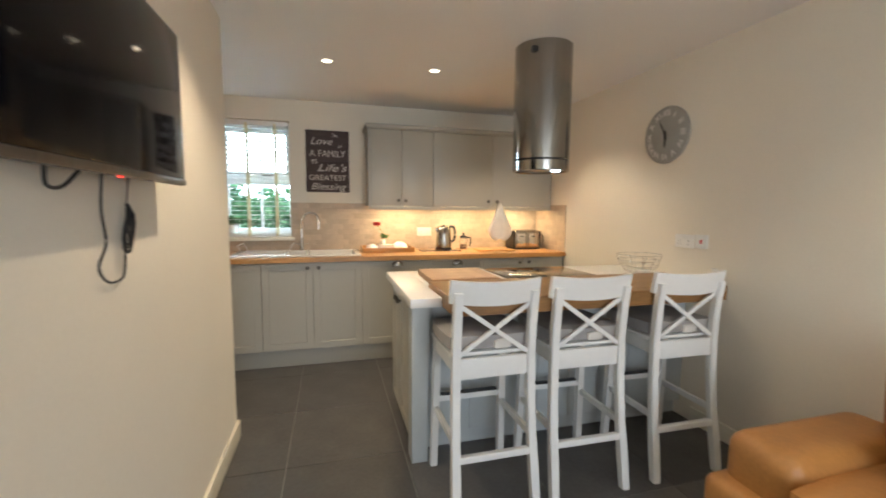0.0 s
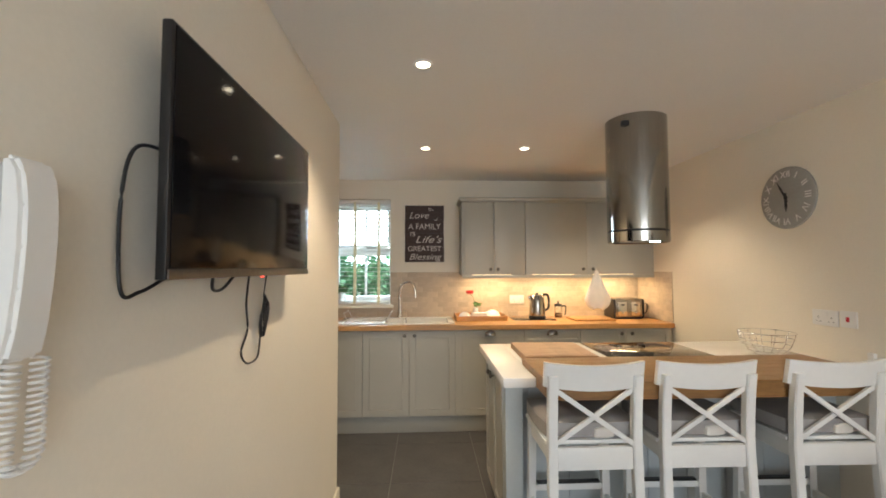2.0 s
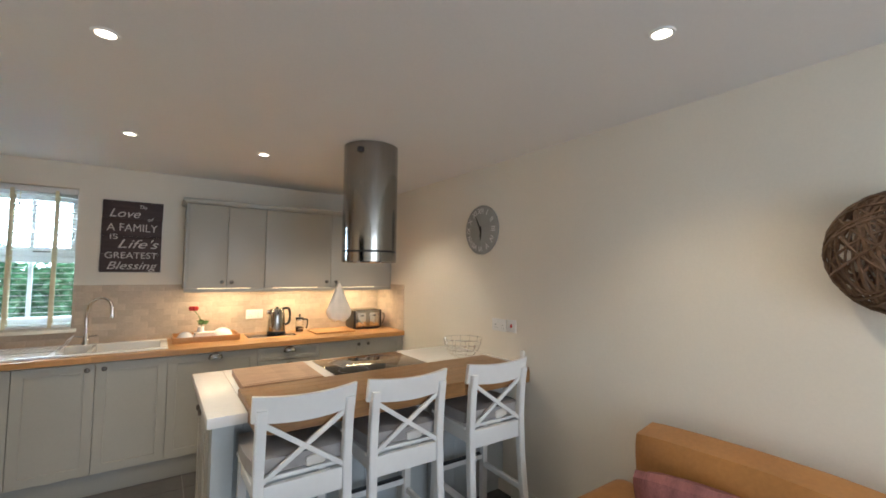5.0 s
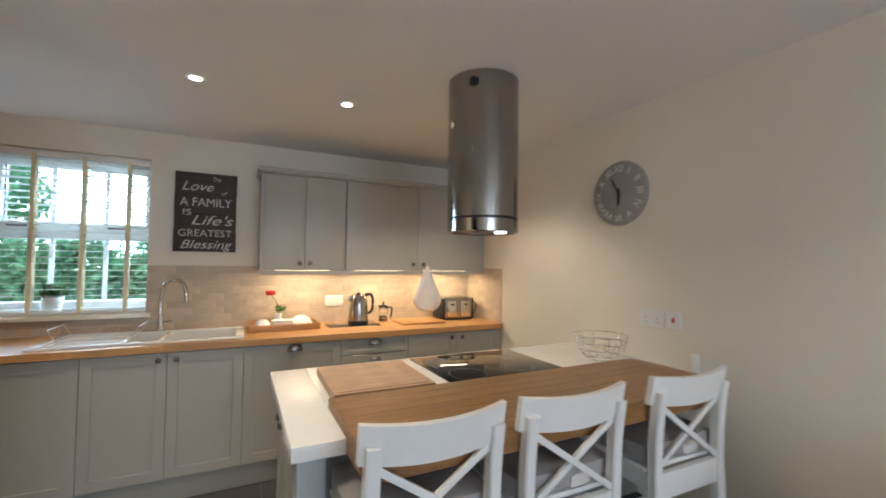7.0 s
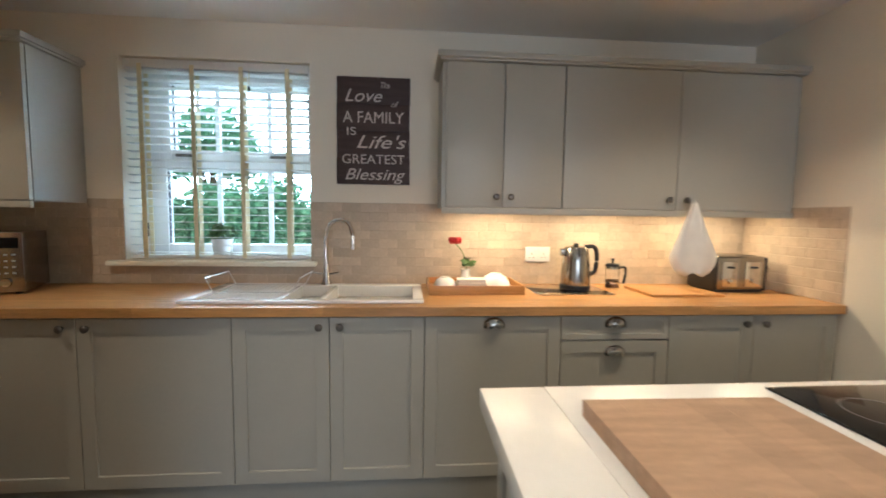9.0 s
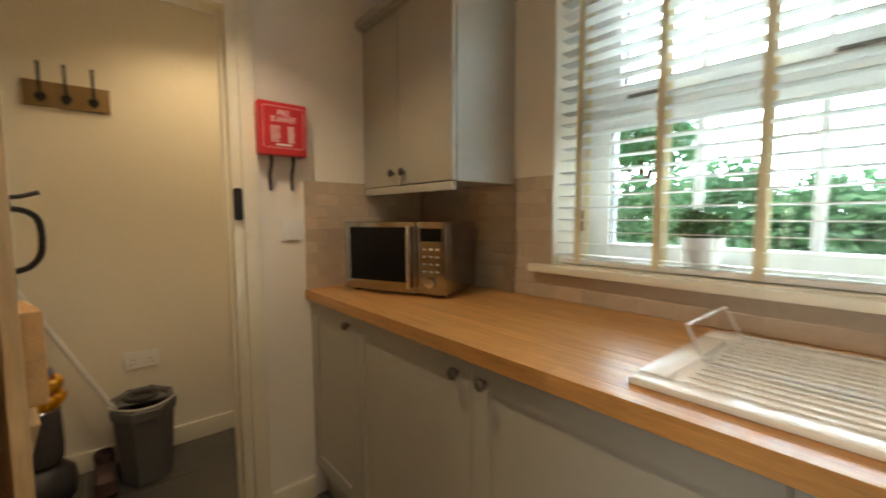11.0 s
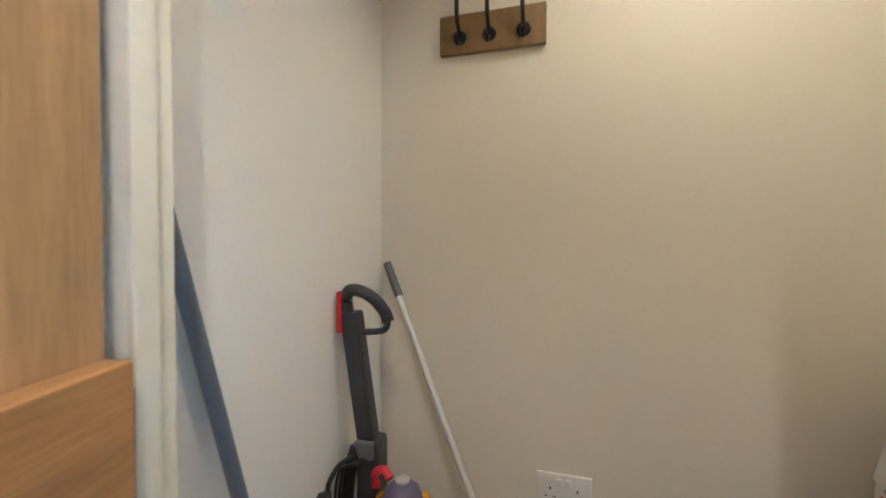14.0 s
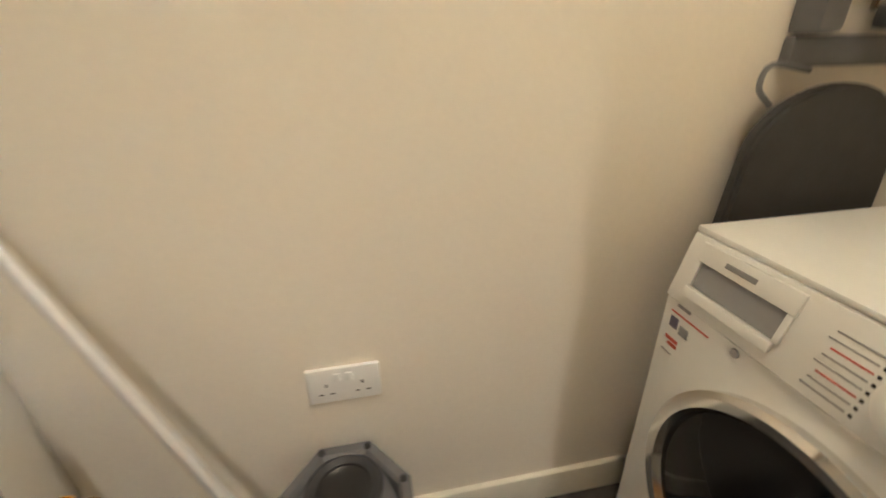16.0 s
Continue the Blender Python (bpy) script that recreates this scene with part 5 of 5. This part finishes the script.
part("bin_cap", lathe([(0, 0.638), (0.016, 0.638), (0.017, 0.646), (0.010, 0.650), (0, 0.650)], 20, m=pose(0.045, 0.025, 0)), M_ALU, vac, "clear pale cap")
part("carry_handle", tube(curve_pts([(0.02, -0.055, 0.60), (0.02, -0.055, 0.632), (0.025, -0.03, 0.648), (0.035, -0.01, 0.635)]), 0.010, 10), M_RED, vac)
part("spine", box(-0.055, 0.010, -0.115, -0.055, 0.26, 0.70, 0.014, seg=3), M_DGREY, vac)
part("collar", box(-0.046, 0.016, -0.118, -0.064, 0.655, 0.70, 0.010, seg=3), M_GREY, vac)
wand = box(-0.021, 0.021, -0.024, 0.024, 0, 0.36, 0.010, seg=3)
part("wand", join(None, wand, Matrix.Translation((-0.018, -0.088, 0.66)) @ Matrix.Rotation(0.118, 4, "X") @ Matrix.Rotation(0.05, 4, "Y")), M_DGREY, vac)
hd = part("handle", tube(curve_pts([(0.0, -0.128, 0.965), (0.008, -0.138, 1.035), (0.008, -0.132, 1.068), (0.0, -0.104, 1.068), (-0.014, -0.074, 1.048), (-0.024, -0.050, 1.015), (-0.026, -0.042, 0.992)]), 0.0155, 12), M_DGREY, vac)
part("handle_bar", tube(curve_pts([(-0.026, -0.042, 0.994), (-0.024, -0.048, 0.974), (-0.016, -0.07, 0.967), (0.0, -0.122, 0.966)]), 0.008, 10), M_DGREY, hd)
part("release", box(0.000, 0.024, -0.160, -0.146, 0.965, 1.068, 0.006), M_RED, hd)
part("button", lathe([(0, 0), (0.008, 0), (0.007, 0.005), (0, 0.006)], 14, m=pose(0.006, -0.098, 0.915, 0, 90, 0)), M_BLACK, vac)
part("hose", tube(curve_pts([(0.0, -0.115, 0.68), (0.02, -0.128, 0.60), (0.026, -0.130, 0.45), (0.015, -0.118, 0.28), (0.0, -0.09, 0.20)]), 0.017, 12), M_BLACK, vac)
for k in range(4):
    part("wound_cord", tube(curve_pts([(0.012 + 0.010 * k, -0.085, 0.662), (0.030 + 0.008 * k, -0.120 - 0.006 * k, 0.63), (0.028 + 0.009 * k, -0.128 - 0.005 * k, 0.45), (0.022 + 0.008 * k, -0.120, 0.30 + 0.012 * k), (0.012 + 0.006 * k, -0.085, 0.285)]), 0.0036, 7), M_BLACK, vac)
plug = part("plug", lathe([(0, -0.004), (0.020, 0), (0.022, 0.014), (0.012, 0.030), (0, 0.032)], 16, m=pose(0.085, -0.142, 0.585, 70, 0, 20)), M_BLACK, vac)
part("plug_cord", tube(curve_pts([(0.015, -0.11, 0.665), (0.05, -0.135, 0.655), (0.078, -0.146, 0.625), (0.084, -0.146, 0.60)]), 0.006, 8), M_BLACK, plug)

bucket = thing("mop_bucket", pose(-2.355, -1.155, 0.001), "grey plastic mop bucket with an octagonal wringer", "bucket")


def octagon(profile, sx=1.22, sy=0.92, n=8):
    b = lathe(profile, n, m=pose(0, 0, 0, 0, 0, 22.5))
    for v in b.verts:
        v.co.x, v.co.y = v.co.x * sx, v.co.y * sy
    return b


part("pail", octagon([(0, 0), (0.108, 0), (0.115, 0.02), (0.136, 0.32), (0.146, 0.325), (0.146, 0.342), (0.132, 0.342), (0.107, 0.02), (0, 0.014)]), M_GREY, bucket, smooth=False)
part("rim", octagon([(0.130, 0.343), (0.149, 0.343), (0.150, 0.366), (0.143, 0.374), (0.128, 0.374), (0.121, 0.366), (0.120, 0.345)]), M_GREY, bucket, smooth=False)
deck = bmesh.new()
box(-0.150, -0.002, -0.112, 0.112, 0.346, 0.356, 0.003, deck)
for v in deck.verts:
    if v.co.x < -0.10:
        v.co.y *= 0.52
part("wringer_deck", deck, M_GREY, bucket)
part("wringer_ring", lathe([(0.050, 0.356), (0.074, 0.356), (0.075, 0.366), (0.066, 0.371), (0.052, 0.366)], 28, m=pose(-0.072, 0, 0)), M_DGREY, bucket)
part("wringer_cup", lathe([(0.056, 0.3605), (0.050, 0.362), (0.040, 0.357), (0.02, 0.3565), (0, 0.3565)], 24, m=pose(-0.072, 0, 0)), M_BLACK, bucket)
# Added dark disc stands in for the shade down inside the pail.
part("inner_shade_disc", octagon([(0, 0.262), (0.122, 0.262), (0.124, 0.270), (0, 0.270)]), M_DGREY, bucket, "dark grey disc for the shade inside the bucket", smooth=False)
part("carry_bail", tube(curve_pts([(0.0, -0.125, 0.372), (0.06, -0.122, 0.378), (0.14, -0.06, 0.380), (0.158, 0, 0.380), (0.14, 0.06, 0.380), (0.06, 0.122, 0.378), (0.0, 0.125, 0.372)]), 0.005, 8), M_ALU, bucket)
for k in range(8):
    a = k * math.pi / 4 + 0.39
    part("rivet", lathe([(0, 0.006), (0.007, 0.004), (0.008, 0)], 10, m=pose(0.162 * math.cos(a), 0.122 * math.sin(a), 0.373)), M_BLACK, bucket)
mop = thing("mop", pose(0, 0, 0), "white handled mop standing in the bucket, leaning in the corner", "mop")
top, bot = Vector((UX + 0.018, -1.663, 1.125)), Vector((-2.315, -1.225, 0.285))
d = (top - bot).normalized()
part("pole", tube([bot, top - d * 0.11], 0.0105, 12), M_ALU, mop)
part("grip", tube([top - d * 0.112, top], 0.0125, 12), M_GREY, mop)
part("mop_head", leaf_cloud((-2.29, -1.17, 0.295), (0.06, 0.055, 0.03), 420, 0.022, 21), M_DGREY, mop, smooth=False)

flat = thing("flat_mop", pose(0, 0, 0), "grey blue flat mop with blue cloth leaning on the wall", "mop")
a, c = Vector((-2.14, -1.655, 0.03)), Vector((-1.795, UY + 0.014, 1.36))
part("pole", tube([a, a + (c - a) * 0.93], 0.013, 14), M_POLE, flat)
part("grip", tube([a + (c - a) * 0.931, c], 0.0145, 14), M_BLUE, flat, "blue rubber grip")
part("cloth_head", box(-2.29, -1.98, -1.67, -1.58, 0.003, 0.032, 0.010), M_BLUE, flat, "blue microfibre cloth head")
shoe = thing("shoe", pose(-2.33, -1.31, 0.001), "dark plum leather ankle shoe standing on the floor", "shoe")
part("sole", box(-0.11, 0.13, -0.04, 0.04, 0, 0.018, 0.006), M_BLACK, shoe)
up = puff(0.23, 0.078, 0.10, 0.4, 6, pose(0.01, 0, 0.06))
part("upper", up, M_SHOE, shoe)
part("ankle", lathe([(0.036, 0.0), (0.04, 0.06), (0.036, 0.065), (0.03, 0.02)], 18, m=pose(-0.06, 0, 0.085)), M_SHOE, shoe)

# washing machine, its front facing the doorway side
wm = thing("washing_machine", pose(-2.443, -0.53, 0), "white front loading washing machine with dark glass door", "washing machine")
part("cabinet", box(0, 0.60, 0.052, 0.49, 0.012, 0.828, 0.008), M_WHITE, wm)
part("front_panel", box(0, 0.60, 0, 0.0515, 0.012, 0.705, 0.006), M_WHITE, wm)


def raked(b):
    """Lean a control panel piece back towards its top."""
    for v in b.verts:
        v.co.y += 0.24 * max(0, v.co.z - 0.707)
    return b


part("control_panel", raked(box(0, 0.60, -0.004, 0.0216, 0.707, 0.828, 0.004)), M_WHITE, wm)
part("worktop", box(-0.001, 0.601, 0.027, 0.492, 0.8285, 0.840, 0.004), M_WHITE, wm)
dr = part("detergent_drawer", raked(box(0.030, 0.205, -0.010, -0.0045, 0.790, 0.822, 0.002)), M_WHITE, wm)
# No hollow here: the grip's shade is a flat grey plate.
part("drawer_recess_shade", raked(box(0.042, 0.193, -0.0052, -0.0042, 0.746, 0.789)), M_GREYMARK, dr, "flat grey plate for the shade in the drawer grip")
part("drawer_lip", raked(box(0.036, 0.199, -0.013, -0.0045, 0.728, 0.745, 0.003)), M_WHITE, dr)
for x in (0.032, 0.194):
    part("drawer_side", raked(box(x, x + 0.010, -0.010, -0.0045, 0.7455, 0.7895, 0.002)), M_WHITE, dr)
part("badge", raked(box(0.085, 0.14, -0.0125, -0.0102, 0.802, 0.810, 0.001)), M_GREYMARK, dr)
for x, z, w, h, mk in ((0.030, 0.697, 0.030, 0.005, M_GREYMARK), (0.020, 0.682, 0.085, 0.003, M_REDMARK), (0.022, 0.652, 0.018, 0.022, M_PURPLE), (0.046, 0.648, 0.020, 0.018, M_GREYMARK), (0.020, 0.624, 0.030, 0.007, M_REDMARK), (0.028, 0.614, 0.022, 0.007, M_REDMARK), (0.018, 0.596, 0.024, 0.003, M_GREYMARK)):
    part("sticker", box(x, x + w, -0.0012, 0.001, z, z + h), mk, wm)
part("lock_light", lathe([(0, 0), (0.008, 0), (0.007, 0.002), (0, 0.002)], 14, m=pose(0.155, -0.0005, 0.692, 90)), M_GREYMARK, wm)
for k in range(8):
    z = 0.722 + k * 0.011
    part("programme_mark", raked(box(0.245 + 0.004 * (k % 3), 0.300, -0.0048, -0.003, z, z + 0.0022)), M_REDMARK if k in (2, 5) else M_GREYMARK, wm)
    part("programme_dot", raked(box(0.304, 0.308, -0.0048, -0.003, z - 0.001, z + 0.003)), M_BLACK, wm)
part("programme_dial", lathe([(0, 0), (0.044, 0), (0.042, 0.016), (0.036, 0.02), (0, 0.02)], 32, m=pose(0.358, 0.010, 0.768, 76)), M_PLASTIC, wm)
for k in range(4):
    part("button", lathe([(0, 0), (0.009, 0), (0.008, 0.005), (0, 0.006)], 14, m=pose(0.44 + k * 0.035, 0.006, 0.75, 76)), M_PLASTIC, wm)
dm = part("door_ring", lathe([(0.205, 0), (0.238, 0.0), (0.240, 0.016), (0.231, 0.026), (0.214, 0.024), (0.204, 0.010)], 56, m=pose(0.30, -0.001, 0.428, 90)), M_CHROME, wm, "chrome door ring")
part("door_glass", lathe([(0, 0.046), (0.10, 0.042), (0.17, 0.028), (0.204, 0.012), (0.204, 0.002), (0, 0.002)], 56, m=pose(0.30, -0.001, 0.428, 90)), M_DARKGLASS, dm)
for x in (0.05, 0.55):
    for y in (0.06, 0.44):
        part("foot", lathe([(0.02, 0), (0.02, 0.0125)], 12, m=pose(x, y, 0)), M_BLACK, wm)

iron_board = thing("ironing_board", pose(UX + 0.02, -0.215, 0), "folded ironing board with a charcoal cover", "ironing board")
out = [(-0.19, 0.03), (0.19, 0.03), (0.19, 0.70)] + [(0.17 * math.cos(a * math.pi / 14) if 0 < a < 14 else 0.17 * math.cos(a * math.pi / 14), 0.93 + 0.125 * math.sin(a * math.pi / 14)) for a in range(0, 15)] + [(-0.19, 0.70)]
part("cover", slab(out, 0, 0.03, 0.008, Matrix(((0, 0, 1, 0.012), (1, 0, 0, 0), (0, 1, 0, 0), (0, 0, 0, 1)))), M_COVER, iron_board)
part("leg_frame", tube([(0.055, -0.14, 0.0), (0.055, -0.10, 0.75), (0.055, 0.10, 0.75), (0.055, 0.14, 0.0)], 0.010, 8), M_ALU, iron_board)
part("nose_wire", tube(curve_pts([(0.027, -0.14, 1.02), (0.02, -0.165, 1.05), (0.01, -0.14, 1.085), (0.01, -0.06, 1.075)]), 0.005, 8), M_GREY, iron_board)
holder = thing("ironing_rack", pose(UX + 0.001, -0.17, 1.08), "grey wall rack holding a steam iron", "iron holder")
part("back_plate", box(0, 0.025, -0.15, 0.17, 0, 0.05, 0.01), M_GREY, holder)
part("tray_side", box(0, 0.06, -0.15, -0.10, 0.051, 0.22, 0.012), M_GREY, holder)
part("tray_side", box(0, 0.06, 0.12, 0.17, 0.051, 0.22, 0.012), M_GREY, holder)
part("crossbar", box(0, 0.03, -0.098, 0.118, 0.16, 0.22, 0.008), M_GREY, holder)
iron = thing("steam_iron", pose(UX + 0.065, -0.15, 1.135), "grey steam iron standing in its rack", "iron")
part("heel", box(-0.02, 0.05, -0.055, 0.055, 0.0, 0.04, 0.012), M_DGREY, iron)
part("soleplate", slab([(-0.055, 0.0), (0.055, 0.0), (0.05, 0.12), (0, 0.24), (-0.05, 0.12)], 0, 0.012, 0.003, Matrix(((0, 0, 1, -0.03), (1, 0, 0, 0), (0, 1, 0, 0.03), (0, 0, 0, 1)))), M_STEEL, iron)
part("handle", tube(curve_pts([(0.03, 0, 0.03), (0.085, 0, 0.05), (0.09, 0, 0.13), (0.03, 0, 0.19)]), 0.016, 10), M_DGREY, iron)

# ---- floor tiles ----
T = 0.613
me_tile = finish("tile", box(0.002, T - 0.002, 0.002, T - 0.002, -0.006, 0, 0.0015, seg=1), M_FLOOR)
for i in range(-5, 5):
    for j in range(-12, 1):
        x, y = 0.232 + i * T, j * T - 0.157
        if x + T < UX or x > XR or y > 0:
            continue
        if (x + T < TVX - 0.1 and y + T < UY - 0.1):
            continue
        t = new("tile", me_tile)
        t.parent = floor
        t.location = (x, y, random.uniform(-0.0006, 0.0))

# ---- splashback tiles ----
TW, TH, TZ0, TZ1 = 0.1025, 0.0505, 0.931, 1.386
me_bt = [finish("tile", box(0.0008, TW - 0.0008, -0.0056 - 0.0004 * k, -0.001, 0.0008, TH - 0.0008, 0.0012, seg=1), M_TILE) for k in range(3)]
grout = bmesh.new()
for q in ((XL, WX0, -0.004, 0, TZ0, TZ1), (WX1, XR, -0.004, 0, TZ0, TZ1), (WX0, WX1, -0.004, 0, TZ0, 1.028)):
    box(*q, bm=grout)
box(XL, XL + 0.004, -0.615, -0.004, TZ0, TZ1, bm=grout)
box(XR - 0.004, XR, -0.60, -0.004, TZ0, TZ1, bm=grout)
structure("tile_grout", grout, M_TGROUT, "pale grout of the tiled splashback")
rest = bmesh.new()
rnd = random.Random(31)
for r in range(9):
    z = TZ0 + r * TH
    off = (r % 2) * TW / 2
    k = 0
    x = XL - off
    while x < XR:
        a, c = max(x, XL + 0.005), min(x + TW, XR - 0.005)
        spans = [(a, c)]
        if z + TH > 1.03:
            spans = [s for u, v in spans for s in ((u, min(v, WX0)), (max(u, WX1), v)) if s[1] - s[0] > 0.012]
        for u, v in spans:
            if v - u < 0.012:
                continue
            if x < 0.72 and not (u < -1.06 and z > 1.4):
                o = new("tile", rnd.choice(me_bt))
                o.parent = wall_north
                o.location = (u, 0, z)
                o.scale.x = (v - u) / TW
            else:
                box(u + 0.0012, v - 0.0012, -0.0056 - rnd.uniform(0, 0.0008), -0.001, z + 0.0008, z + TH - 0.0008, 0.0012, rest, 1)
        x += TW
    y = -0.615 + off - TW
    while y < -0.012:
        a, c = max(y, -0.615), min(y + TW, -0.011)
        if c - a > 0.012:
            o = new("tile", rnd.choice(me_bt))
            o.parent = wall_west
            o.matrix_local = pose(XL, a, z, 0, 0, 90)
            o.scale.x = (c - a) / TW
            a = max(a, -0.60)
            if c - a > 0.012:
                box(XR - 0.006, XR - 0.001, a + 0.0012, c - 0.0012, z + 0.0012, z + TH - 0.0012, 0.002, rest, 1)
        y += TW
tagged(part("splashback_tiles", rest, M_TILEI), "tumbled beige stone splashback tiles", "", "", "stuff").parent = wall_north
